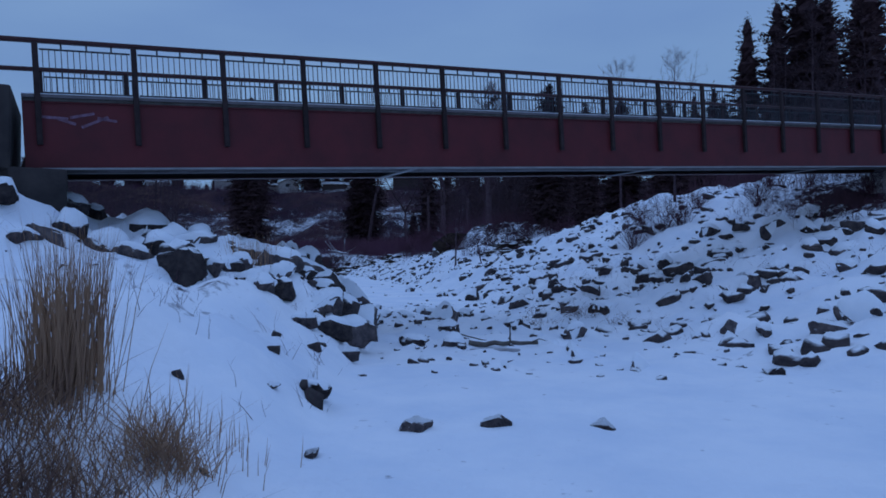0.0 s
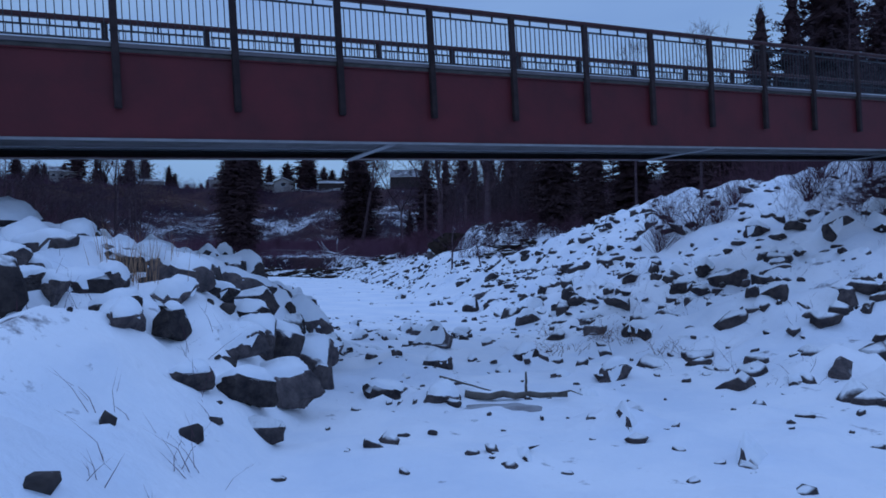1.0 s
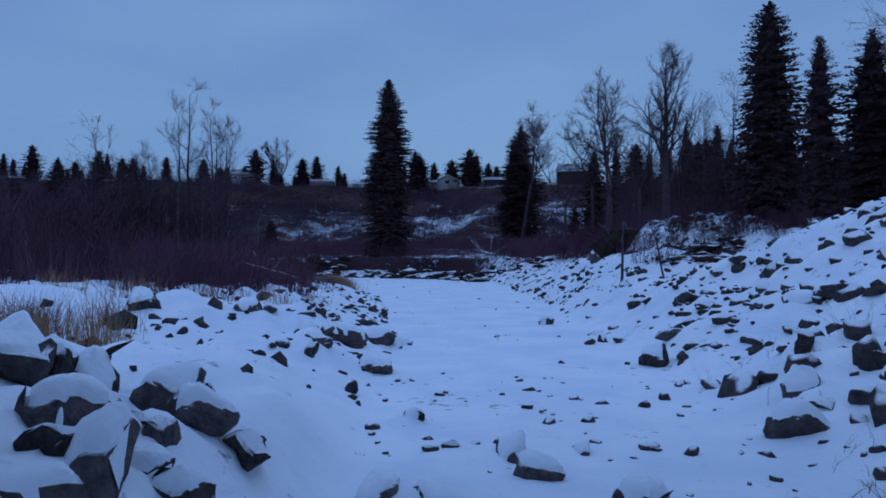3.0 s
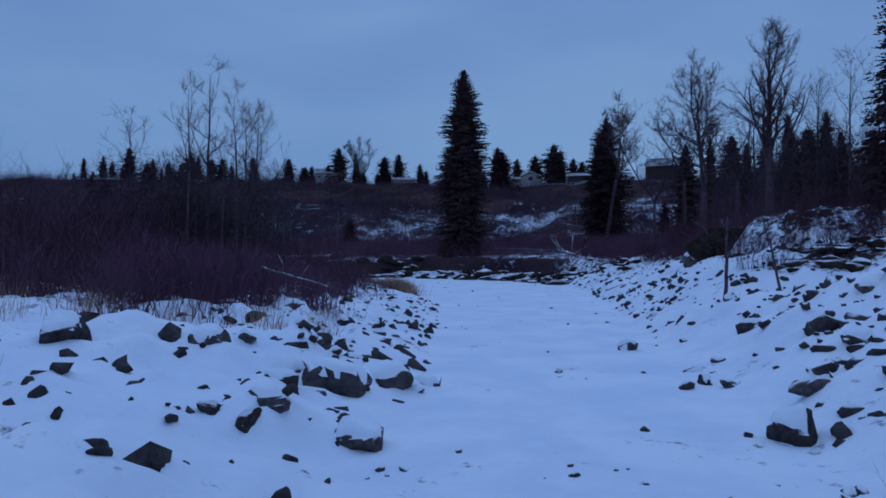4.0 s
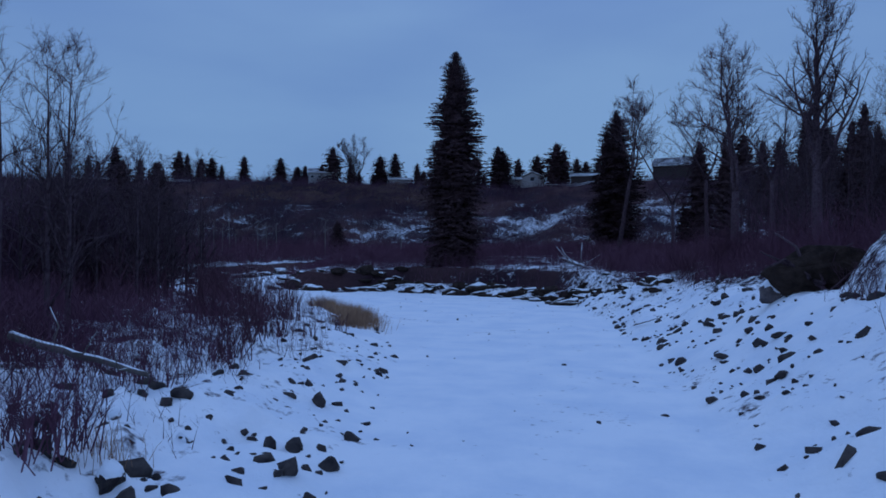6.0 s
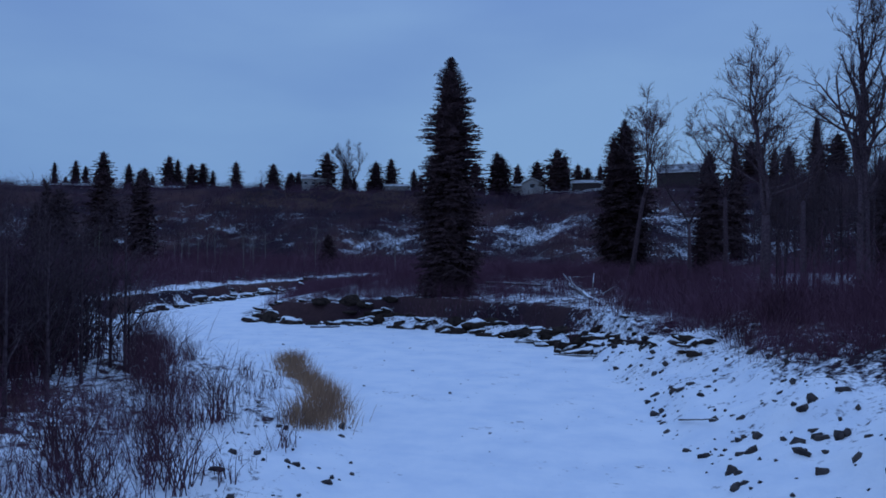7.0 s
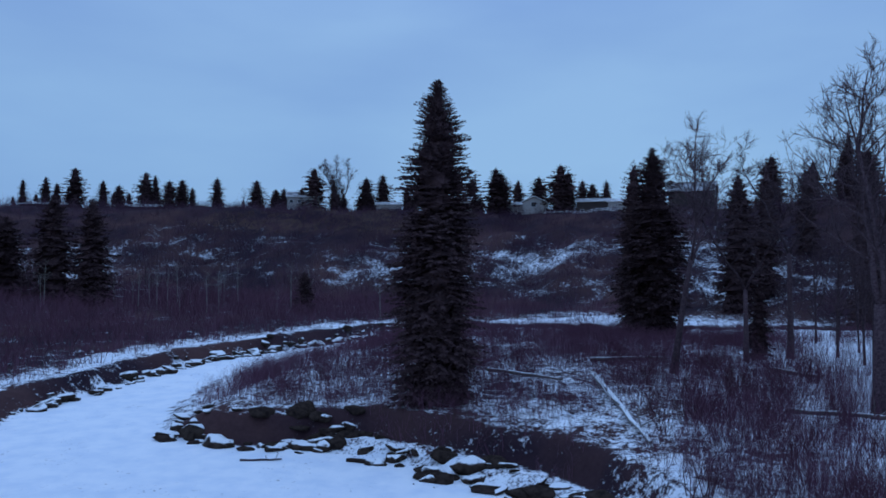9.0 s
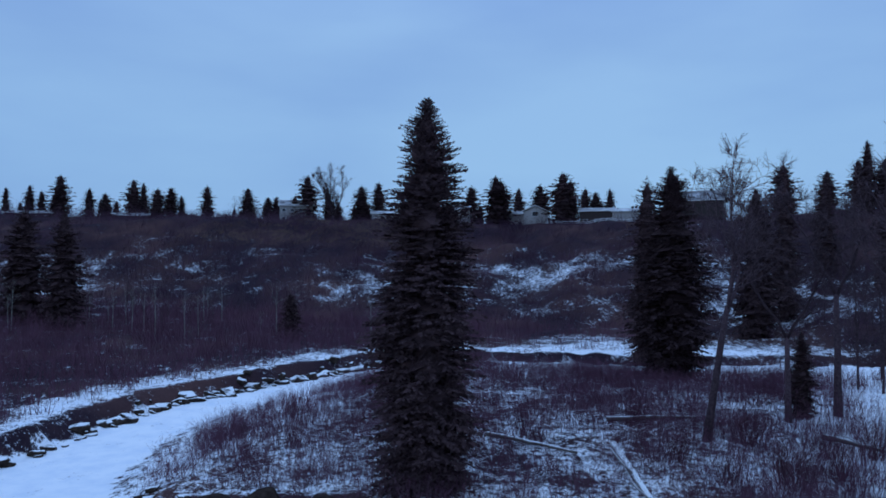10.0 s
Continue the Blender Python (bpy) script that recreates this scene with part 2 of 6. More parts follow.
def tube(points, radii, sides=5):
    """Vertices and triangles of a tapered tube along points."""
    p = np.asarray(points, float)
    t = np.gradient(p, axis=0)
    t /= np.linalg.norm(t, axis=1)[:, None] + 1e-9
    ref = np.where(np.abs(t[:, 2:3]) > 0.9, [[1.0, 0, 0]], [[0, 0, 1.0]])
    a = np.cross(t, ref)
    a /= np.linalg.norm(a, axis=1)[:, None] + 1e-9
    b = np.cross(t, a)
    ang = np.linspace(0, 2 * np.pi, sides, endpoint=False)
    v = p[:, None] + np.asarray(radii)[:, None, None] * (np.cos(ang)[None, :, None] * a[:, None] + np.sin(ang)[None, :, None] * b[:, None])
    k, s = len(p), sides
    i = np.arange(k - 1)[:, None] * s + np.arange(s)[None]
    j = np.arange(k - 1)[:, None] * s + (np.arange(s)[None] + 1) % s
    f = np.concatenate([np.stack([i, j, j + s], -1).reshape(-1, 3), np.stack([i, j + s, i + s], -1).reshape(-1, 3)])
    cap = [[(k - 1) * s, (k - 1) * s + q, (k - 1) * s + q + 1] for q in range(1, s - 1)] + [[0, q + 1, q] for q in range(1, s - 1)]
    return v.reshape(-1, 3), np.concatenate([f, np.array(cap)])


def merged(pieces):
    vs, fs, o = [], [], 0
    for v, f in pieces:
        vs.append(v)
        fs.append(np.asarray(f) + o)
        o += len(v)
    return np.concatenate(vs), np.concatenate(fs)


def stems(base, height, lean, radius, rng, wobble=0.12, simple=False):
    """Many thin three-sided stems that taper to a point, bent once or (simple) straight; arrays in, vertices and triangles out."""
    n = len(base)
    up = np.stack([lean[:, 0], lean[:, 1], np.ones(n)], 1) * height[:, None]
    side = rng.normal(0, 1, (n, 3)) * (wobble * height)[:, None]
    side[:, 2] *= 0.3
    ang = np.array([0.0, 2.094, 4.189])
    ring = np.stack([np.cos(ang), np.sin(ang), 0 * ang], 1)[None]
    r = radius[:, None, None]
    tip = base + up + side * 0.2 + np.stack([lean[:, 0], lean[:, 1], -0.15 * np.ones(n)], 1) * (0.3 * height)[:, None]
    low = base[:, None] + r * ring
    if simple:
        v = np.concatenate([low, tip[:, None]], 1)
        f = np.array([[0, 1, 3], [1, 2, 3], [2, 0, 3]])
    else:
        v = np.concatenate([low, (base + up * 0.5 + side * 0.5)[:, None] + 0.72 * r * ring, tip[:, None]], 1)
        f = np.array([[0, 1, 4], [0, 4, 3], [1, 2, 5], [1, 5, 4], [2, 0, 3], [2, 3, 5], [3, 4, 6], [4, 5, 6], [5, 3, 6]])
    k = v.shape[1]
    return v.reshape(-1, 3), (f[None] + (np.arange(n) * k)[:, None, None]).reshape(-1, 3)


# ---- lie of the land ----
def lattice(ix, iy, seed):
    h = (ix.astype(np.int64) * 374761393 + iy.astype(np.int64) * 668265263 + seed * 974634777) & 0x7FFFFFFF
    h = ((h ^ (h >> 13)) * 1274126177) & 0x7FFFFFFF
    return ((h ^ (h >> 16)) & 0xFFFF) / 65535.0


def vnoise(x, y, seed=0):
    x0, y0 = np.floor(x), np.floor(y)
    u, v = x - x0, y - y0
    u, v = u * u * (3 - 2 * u), v * v * (3 - 2 * v)
    a, b = lattice(x0, y0, seed), lattice(x0 + 1, y0, seed)
    c, d = lattice(x0, y0 + 1, seed), lattice(x0 + 1, y0 + 1, seed)
    return (a * (1 - u) + b * u) * (1 - v) + (c * (1 - u) + d * u) * v - 0.5


LEFT_BANK = [(-4, -60), (-3, -20), (-1.8, 0), (-1.4, 9), (-1.6, 14), (-2.0, 20), (-2.6, 26), (-4.8, 33), (-6.2, 40), (-9.0, 48), (-11.8, 56), (-14.2, 63), (-18.4, 71), (-21, 76),
             (-28, 83), (-36, 88), (-46, 95), (-55, 99), (-66, 107.5), (-72.7, 117), (-74.4, 128), (-76.4, 140), (-76.5, 150), (-73, 160), (-69, 172), (-62, 186), (-50, 192), (-20, 195), (40, 215), (100, 230)]
RIGHT_BANK = [(100, 222), (40, 205), (-20, 185), (-46, 182), (-56, 174), (-62, 165), (-66, 154), (-67, 140), (-62, 126), (-58, 120), (-54.5, 115.5), (-48, 114), (-41, 115.5), (-31.5, 113.5),
              (-23, 110), (-17, 105), (-14, 100), (-11.7, 93), (-8.8, 84), (-5.5, 70), (-3.8, 62), (-2.6, 55), (-0.8, 47), (0.8, 40), (2.2, 33), (3.2, 25), (4.4, 19), (5.4, 15.5), (6.3, 12), (7.5, 8), (8.5, 0), (10, -20), (12, -60)]
FOOT = [(-700, 20), (-400, 150), (-250, 190), (-165, 222), (-80, 236), (-15, 228), (40, 190), (80, 150), (130, 90), (170, 0), (200, -150)]


def line_distance(x, y, line):
    """Distance to a polyline, and the side: positive on its left hand."""
    best, side = np.full(x.shape, 1e9), np.zeros(x.shape)
    for (ax, ay), (bx, by) in zip(line[:-1], line[1:]):
        dx, dy = bx - ax, by - ay
        t = np.clip(((x - ax) * dx + (y - ay) * dy) / (dx * dx + dy * dy), 0, 1)
        d = np.hypot(x - ax - t * dx, y - ay - t * dy)
        s = np.sign(dx * (y - ay) - dy * (x - ax))
        near = d < best - 1e-6
        best, side = np.where(near, d, best), np.where(near, s, side)
    return best, side


def in_creek(x, y):
    poly = LEFT_BANK + RIGHT_BANK
    inside = np.zeros(x.shape, bool)
    for (ax, ay), (bx, by) in zip(poly, poly[1:] + poly[:1]):
        if ay == by:
            continue
        cross = ((ay > y) != (by > y)) & (x < (bx - ax) * (y - ay) / (by - ay) + ax)
        inside ^= cross
    return inside


def smooth(t):
    t = np.clip(t, 0, 1)
    return t * t * (3 - 2 * t)


BRIDGE_O, BRIDGE_A, GRADE = (-1.746, 19.17), radians(26.92), 0.0612
BU, BV = (math.cos(BRIDGE_A), math.sin(BRIDGE_A)), (-math.sin(BRIDGE_A), math.cos(BRIDGE_A))


STONE_PLAN = []
rs = random.Random(17)


def plan_stone(x, y, r, label, group, drift):
    """Notes a boulder and the way its open face looks: towards the creek and upstream."""
    side = 1.0 if line_distance(np.array([x]), np.array([y]), LEFT_BANK)[0][0] < line_distance(np.array([x]), np.array([y]), RIGHT_BANK)[0][0] else -1.0
    a = math.atan2(-0.9, 0.6 * side) + rs.uniform(-0.7, 0.7)
    STONE_PLAN.append((x, y, r, label, group, drift, math.cos(a), math.sin(a)))


def strew(count, box_, keep, size, label, group, drift=0.7, space=0.75, power=2.0):
    made = 0
    for _ in range(count * 14):
        if made >= count:
            break
        x, y = rs.uniform(box_[0], box_[1]), rs.uniform(box_[2], box_[3])
        px, py = np.array([x]), np.array([y])
        dl, dr = line_distance(px, py, LEFT_BANK)[0][0], line_distance(px, py, RIGHT_BANK)[0][0]
        r = size[0] + (size[1] - size[0]) * rs.random() ** power
        if keep(x, y, dl, dr, in_creek(px, py)[0]) and all((x - s[0]) ** 2 + (y - s[1]) ** 2 > (space * (r + s[2])) ** 2 for s in STONE_PLAN):
            plan_stone(x, y, r, label, group, rs.uniform(0.35, 0.7) if rs.random() < drift else rs.uniform(0.0, 0.2))
            made += 1


BEND_STONES = [(-7.4, 12.9, 0.36), (-1.7, 9.6, 0.26), (-1.3, 7.3, 0.13), (-0.3, 8.5, 0.23), (0.6, 8.6, 0.23), (1.9, 8.6, 0.18), (5.6, 12.4, 0.30), (3.3, 18.3, 0.37), (6.9, 17.3, 0.49), (7.1, 16.1, 0.39), (-2.0, 8.6, 0.10), (-2.6, 13.4, 0.30),
               (4.6, 26.8, 0.65), (5.5, 27.1, 0.6), (-7.5, 13.6, 0.6), (-6.1, 16.4, 0.65), (-4.3, 17.1, 0.6), (-5.2, 15.2, 0.62), (-8.6, 14.0, 0.5), (-3.0, 17.0, 0.65), (-3.5, 18.4, 0.65)]
RIFFLE_STONES = [(-0.8, 27.2, 0.37), (-1.3, 25.1, 0.40), (0.0, 23.0, 0.53), (0.8, 25.6, 0.42), (3.0, 28.9, 0.58), (4.4, 24.2, 0.60), (-6.6, 36.2, 0.75), (-4.8, 33.6, 0.52), (1.5, 36.2, 0.48), (-2.4, 23.5, 0.25), (-3.1, 24.2, 0.4), (-2.6, 22.4, 0.2), (-2.9, 21.2, 0.5),
                 (-2.6, 20.3, 0.62), (-2.7, 19.2, 0.55), (-2.1, 22.0, 0.42), (1.4, 23.8, 0.27), (0.0, 42.5, 0.43), (4.2, 38.2, 0.29), (-4.1, 24.9, 0.32), (-3.4, 23.3, 0.34), (-3.2, 22.3, 0.45), (-0.4, 26.4, 0.36), (2.0, 38.1, 0.50), (5.0, 22.3, 0.65)]
REACH_STONES = [(-5.7, 37.9, 0.3), (-6.4, 32.1, 0.28), (1.4, 46.6, 0.48), (5.0, 37.5, 0.45), (5.7, 37.5, 0.45), (4.0, 32.6, 0.36), (4.9, 31.6, 0.36), (3.6, 29.8, 0.45), (-8.0, 36.9, 0.42), (-8.0, 37.7, 0.2), (-7.6, 38.1, 0.22), (-7.9, 39.3, 0.2), (-7.7, 36.2, 0.66), (-9.0, 35.4, 0.5),
                (-6.3, 37.8, 0.72), (-5.7, 38.7, 0.42), (-7.5, 38.7, 0.25), (-11.3, 45.5, 0.37), (-9.0, 43.4, 0.23), (-8.0, 41.5, 0.18), (-3.3, 41.8, 0.16), (-2.1, 46.9, 0.38), (-0.2, 40.6, 0.28), (0.2, 41.4, 0.28), (0.5, 44.1, 0.23), (0.7, 41.0, 0.26), (1.0, 51.0, 0.28), (-0.5, 48.2, 0.2), (-0.2, 67.7, 0.9)]
for x, y, r in BEND_STONES + RIFFLE_STONES + REACH_STONES:
    plan_stone(x, y, r, "angular grey boulder half buried in snow", "creek boulders", rs.choice((0.1, 0.15, 0.45)) if r > 0.3 else 0.0)
strew(98, (-6.2, -1.8, 13.2, 24.6), lambda x, y, dl, dr, c: not c and dl < dr, (0.28, 0.6), "grey-brown boulder in the snowy pile by the bridge", "abutment boulders", 0.0, 0.42, 1.0)
strew(30, (-11, -1.8, 12.5, 26), lambda x, y, dl, dr, c: not c and dl < dr and dl < 8.5 and y > 14 + 0.3 * max(0, x + 5), (0.4, 0.85), "grey boulder under snow beside the bridge end", "abutment boulders", 0.3, 0.55, 1.2)
strew(24, (-3, 5, 13, 29), lambda x, y, dl, dr, c: c, (0.16, 0.45), "grey stone in the frozen riffle", "riffle stones", 0.6)
strew(48, (8, 17, 18, 31), lambda x, y, dl, dr, c: not c and dr < dl, (0.28, 0.72), "grey-brown rubble block on the snowy slope", "slope stones", 0.5, 0.5, 1.3)
strew(48, (3, 22, 15, 46), lambda x, y, dl, dr, c: not c and dr < dl and dr < 14, (0.24, 0.7), "grey rubble stone on the snowy slope", "slope stones", 0.7, 0.62, 2.0)
strew(30, (-15, -5, 31, 50), lambda x, y, dl, dr, c: not c and dl < dr and dl < 6.5, (0.24, 0.62), "dark stone poking through the bank snow", "bank stones", 0.85)


def drifts(x, y):
    """Snow piled over and behind each boulder."""
    out = np.zeros(x.shape)
    idx = np.nonzero((y > 3) & (y < 72) & (x > -18) & (x < 26))[0] if x.size else np.zeros(0, int)
    if not len(idx):
        return out
    xs, ys = x[idx], y[idx]
    rag = 1 + 0.3 * vnoise(xs * 2.3, ys * 2.3, 14)
    acc = np.zeros(len(idx))
    for sx, sy, r, _, _, high, fx, fy in STONE_PLAN:
        if high < 0.02:
            continue
        cx, cy = sx - fx * r * 0.5, sy - fy * r * 0.5
        near = np.nonzero((np.abs(xs - cx) < 2 * r) & (np.abs(ys - cy) < 2 * r))[0]
        if len(near):
            d = np.hypot(xs[near] - cx, ys[near] - cy) / r
            acc[near] = np.maximum(acc[near], r * high * rag[near] * smooth((1.55 - d) / 1.15))
    out[idx] = acc
    return out


def land(x, y, drift=True):
    """Height of the ground and share of open litter at arrays of places."""
    x, y = np.asarray(x, float), np.asarray(y, float)
    dl, _ = line_distance(x, y, LEFT_BANK)
    dr, _ = line_distance(x, y, RIGHT_BANK)
    creek = in_creek(x, y)
    left = ~creek & (dl < dr)
    right = ~creek & ~left
    ice = np.clip((y - 125) * 0.03, 0, 1.8)
    n1 = vnoise(x * 0.11, y * 0.11, 1)
    n2 = vnoise(x * 0.45, y * 0.45, 2)
    n3 = vnoise(x * 1.3, y * 1.3, 3)
    n4 = vnoise(x * 3.1, y * 3.1, 4)
    # wandering edges of the banks
    dL = np.maximum(dl + (n2 * 1.1 + n1 * 2.2 * smooth((y - 100) / 10)) * smooth(dl / 1.5), 0)
    dR = np.maximum(dr + n2 * 1.1 * smooth(dr / 1.5), 0)
    # left bank: boulder slope by the bridge, low flood plain beyond
    off = y - 15.5 - (x + 9) * 0.45
    by_bridge = np.exp(-(off / np.where(off > 0, 10.0, 8.5)) ** 2)
    low = np.interp(dL, [0, 0.6, 4, 9, 40, 90, 200], [0, 0.22, 0.85, 1.5, 2.0, 2.6, 5.0])
    back = np.interp(dL, [0, 1, 4, 9, 30], [0, 0.35, 1.0, 1.8, 3.2])
    pile = np.interp(dL, [0, 0.5, 1.0, 2.0, 4.0, 6.0, 8.2, 12, 40], [0, 0.55, 0.95, 1.5, 2.05, 2.5, 3.25, 3.7, 4.4])
    hl = np.where(y < 12, back + (low - back) * smooth((y - 4) / 16), low)
    hl = hl * (1 - by_bridge) + pile * by_bridge
    cut_l = smooth((y - 100) / 14)
    hl = hl * (1 - cut_l) + cut_l * np.maximum(hl, 1.85 * smooth(dL / 1.9) + 0.02 * dL + n2 * 0.5 * smooth(dL / 2))
    # right bank: rubble slope, hummock, then the cut bank of the bend
    rub = np.interp(dR, [0, 1.5, 3, 8, 12.5, 17.5, 30, 80], [0, 0.5, 1.3, 3.6, 5.3, 6.4, 7.2, 12])
    flat_r = np.interp(dR, [0, 2, 9.5, 17, 24, 40], [0, 0.4, 2.35, 4.6, 6.9, 7.6])
    up_r = np.interp(dR, [0, 2, 5, 10, 30, 80], [0, 1.1, 2.7, 4.0, 5.0, 9.0])
    # a snowy shelf of slumped blocks, then the bare earth scarp behind it
    shelf = 3.1 * smooth((x + 45) / 9)
    scarp = smooth((dR - shelf) / 1.25)
    pen = 0.85 * smooth(dR / 2.0) * smooth(shelf / 1.5) * (1 - scarp) + scarp * np.interp(dR, [0, 1.2, 4.8, 14, 30, 60], [1.9, 2.1, 2.75, 3.2, 3.8, 4.0])
    tip = np.interp(dR, [0, 2, 8, 20, 60], [0, 0.6, 1.8, 3.2, 4.0])
    w1 = smooth((y - 27) / 11)
    w2 = smooth((y - 48) / 7)
    w3 = smooth((y - 92) / 14)
    hr = flat_r * (1 - w1) + rub * w1
    hr = hr * (1 - w2) + up_r * w2
    gap = np.exp(-(((x - 4.5) / 3.5) ** 2 + ((y - 53.0) / 3.2) ** 2))
    hr = hr - gap * np.clip(hr - 1.2, 0, 3)
    hum = smooth((1.18 - np.hypot((x - 7.4) / 7.0, (y - 64.0) / 7.0)) / 0.55)
    hr = np.maximum(hr, hum * 4.9)
    tipw = smooth((-49 - x) / 7) * smooth((y - 108) / 8)
    hr = hr * (1 - w3) + (pen * (1 - tipw) + tip * tipw) * w3
    h = np.where(left, hl, np.where(right, hr, 0.0))
    bank = smooth(np.minimum(np.where(creek, 0, np.where(left, dL, dR)), 3) / 3)
    h = h + bank * (n1 * 0.5 + n2 * 0.34 + n3 * 0.3 + n4 * 0.13 + vnoise(x * 5.3, y * 5.3, 6) * 0.05) * np.where(y < 100, 1.0, 0.8)
    pillow = smooth((vnoise(x * 0.9, y * 0.9, 31) + 0.06) / 0.24) + 0.5 * smooth((vnoise(x * 2.0, y * 2.0, 32) - 0.02) / 0.2)
    near = smooth((y - 2) / 5) * smooth((66 - y) / 8)
    soft = smooth(np.where(creek, 0, np.where(left, dL, dR)) / 1.4)
    h = h + soft * near * np.where(left, 0.2, 0.15) * pillow
    h = h + np.where(creek, n3 * 0.02 + n2 * 0.03, 0)
    # stones lie under the snow of the riffle below the bridge
    riffle = np.exp(-((y - 20) / 7.0) ** 2)
    h = h + np.where(creek, riffle * (np.clip(n3 + 0.05, 0, 1) * 0.35 + np.clip(n4, 0, 1) * 0.15), 0)
    h = np.maximum(h, 0.0) + ice
    # embankments that carry the path to both ends of the bridge
    s = (x - BRIDGE_O[0]) * BU[0] + (y - BRIDGE_O[1]) * BU[1]
    q = (x - BRIDGE_O[0]) * BV[0] + (y - BRIDGE_O[1]) * BV[1] - 1.5
    deck = 5.86 + GRADE * np.clip(s, -12, 32)
    e1 = smooth((-12.2 - s) / 2.0) * smooth((4.6 - np.abs(q)) / 3.0) * smooth((s + 60) / 20)
    e2 = smooth((s - 24.6) / 1.5) * smooth((9 - np.abs(q)) / 6.0) * smooth((90 - s) / 30)
    h = np.where((~creek) & (h < deck), h + (deck - 0.05 - h) * np.maximum(e1, e2), h)
    # valley side and the plateau above it
    df, sf = line_distance(x, y, FOOT)
    g = np.where(sf > 0, df, -df)
    rise = (29.3 - 1.9 * smooth((x + 150) / 55)) * (0.25 * np.clip(g / 95, 0, 1) + 0.75 * smooth(g / 95))
    gully = np.clip(g / 30, 0, 1) * np.clip((110 - g) / 40, 0, 1) * (vnoise(x * 0.05, y * 0.02, 8) * 7 + n1 * 3.0)
    h = h + np.maximum(rise, 0) + gully * (g > 0)
    # open litter
    cl = np.interp(dL, [0, 5, 12, 20], [0.02, 0.26, 0.6, 0.9]) * smooth((y - 32) / 14)
    cl_far = np.interp(dL, [0, 0.3, 2.6, 3.6, 7, 12, 20], [0.2, 0.9, 0.94, 0.42, 0.42, 0.8, 0.9])
    cl = cl + (cl_far - cl) * smooth((y - 104) / 8)
    cr_near = np.interp(dR, [0, 7, 17, 24], [0.0, 0.05, 0.05, 0.7])
    cr_mid = np.interp(dR, [0, 3, 8, 14], [0.08, 0.12, 0.62, 0.9]) * smooth((y - 66) / 14) + 0.08
    cr_pen = np.interp(dR - shelf, [-3.1, -0.6, 0.1, 1.3, 1.9, 3.4, 12], [0.3, 0.42, 1.05, 1.05, 0.62, 0.54, 0.54]) * (1 - tipw * 0.5) - 0.5 * smooth((x + 17.5) / 3) * np.exp(-((dR - shelf - 0.6) / 1.6) ** 2)
    cr = cr_near + (cr_mid - cr_near) * smooth((y - 50) / 8)
    cr = cr + (cr_pen - 0.06 * smooth((x + 22) / 12) - 0.36 * smooth((x + 9) / 8) - cr) * smooth((y - 94) / 12) * smooth((44 - x) / 24)
    c = np.where(left, cl, np.where(right, cr, 0.0))
    gw = smooth((g + 25) / 25)
    # ledges along the slope hold snow between bands of brush
    ledge = vnoise(x * 0.06, g * 0.22, 41) * 0.32 + vnoise(x * 0.16, g * 0.5, 42) * 0.3
    ce = np.interp(g, [-25, 0, 8, 18, 38, 52, 64, 76, 94, 104], [0.95, 0.98, 0.86, 0.77, 0.74, 0.8, 0.92, 1.1, 1.3, 1.1]) + n1 * 0.2 + vnoise(x * 0.022, y * 0.05, 9) * 0.45 + ledge
    for px, py, wx, wy in ((-8.5, 255, 3.2, 45), (-172, 234, 11, 7), (-108, 255, 9, 10), (-198, 240, 10, 7), (14, 243, 9, 8)):
        ce = ce - 0.12 * (1 + 1.6 * n2) * np.exp(-((x - px) / (wx * 1.7)) ** 2 - ((y - py) / (wy * 1.6)) ** 2)
    ce = ce + 0.06 * smooth((-70 - x) / 40) + 0.1 * smooth((x - 4) / 10)
    c = c + (ce - c) * gw
    clearing = np.exp(-((x + 16) / 27) ** 4 - ((y - 200) / 26) ** 4)
    c = c * (1 - 0.66 * clearing * smooth((np.minimum(dl, dr) - 2.5) / 2))
    face = hum * smooth((y - 62) / 3) * smooth((4.5 - x) / 3) * smooth((4.6 - h) / 0.6) * right
    c = np.maximum(c, face)
    c = np.maximum(c, 0.62 * hum * smooth((4.4 - h) / 1.2) * right * (y < 70))
    c = np.maximum(c, 0.62 * hum * right * smooth((h - 2.2) / 1.5))
    c = np.maximum(c, 0.85 * np.exp(-((x - 17.5) / 3.2) ** 2 - ((y - 31) / 4.5) ** 2))
    c = np.maximum(c, 0.95 * np.exp(-((x - 5.2) / 1.7) ** 2 - ((y - 56.9) / 1.5) ** 2))
    c = np.where(creek, 0.0, c)
    if drift:
        up = drifts(x, y)
        h, c = h + up, c * (1 - smooth(up / 0.25) * 0.8)
    return h, c


def ground_z(x, y):
    return land(np.atleast_1d(np.asarray(x, float)), np.atleast_1d(np.asarray(y, float)))[0]


def steps(spans):
    out = []
    for a, b, d in spans:
        k = max(1, int(round((b - a) / d)))
        out += [a + (b - a) * i / k for i in range(k)]
    return np.array(out + [spans[-1][1]])


gx = steps([(-2600, -500, 210), (-500, -200, 12), (-200, -90, 3), (-90, -34, 0.9), (-34, -16, 0.45), (-16, 18, 0.24), (18, 40, 0.8), (40, 120, 4), (120, 400, 20), (400, 2600, 220)])
gy = steps([(-900, -120, 60), (-120, -12, 6), (-12, 4, 0.5), (4, 56, 0.24), (56, 128, 0.45), (128, 200, 1.3), (200, 350, 3), (350, 500, 12), (500, 2900, 200)])
GX, GY = np.meshgrid(gx, gy)
GZ, GC = land(GX.ravel(), GY.ravel())
nxg, nyg = len(gx), len(gy)
ii = (np.arange(nyg - 1)[:, None] * nxg + np.arange(nxg - 1)[None]).ravel()
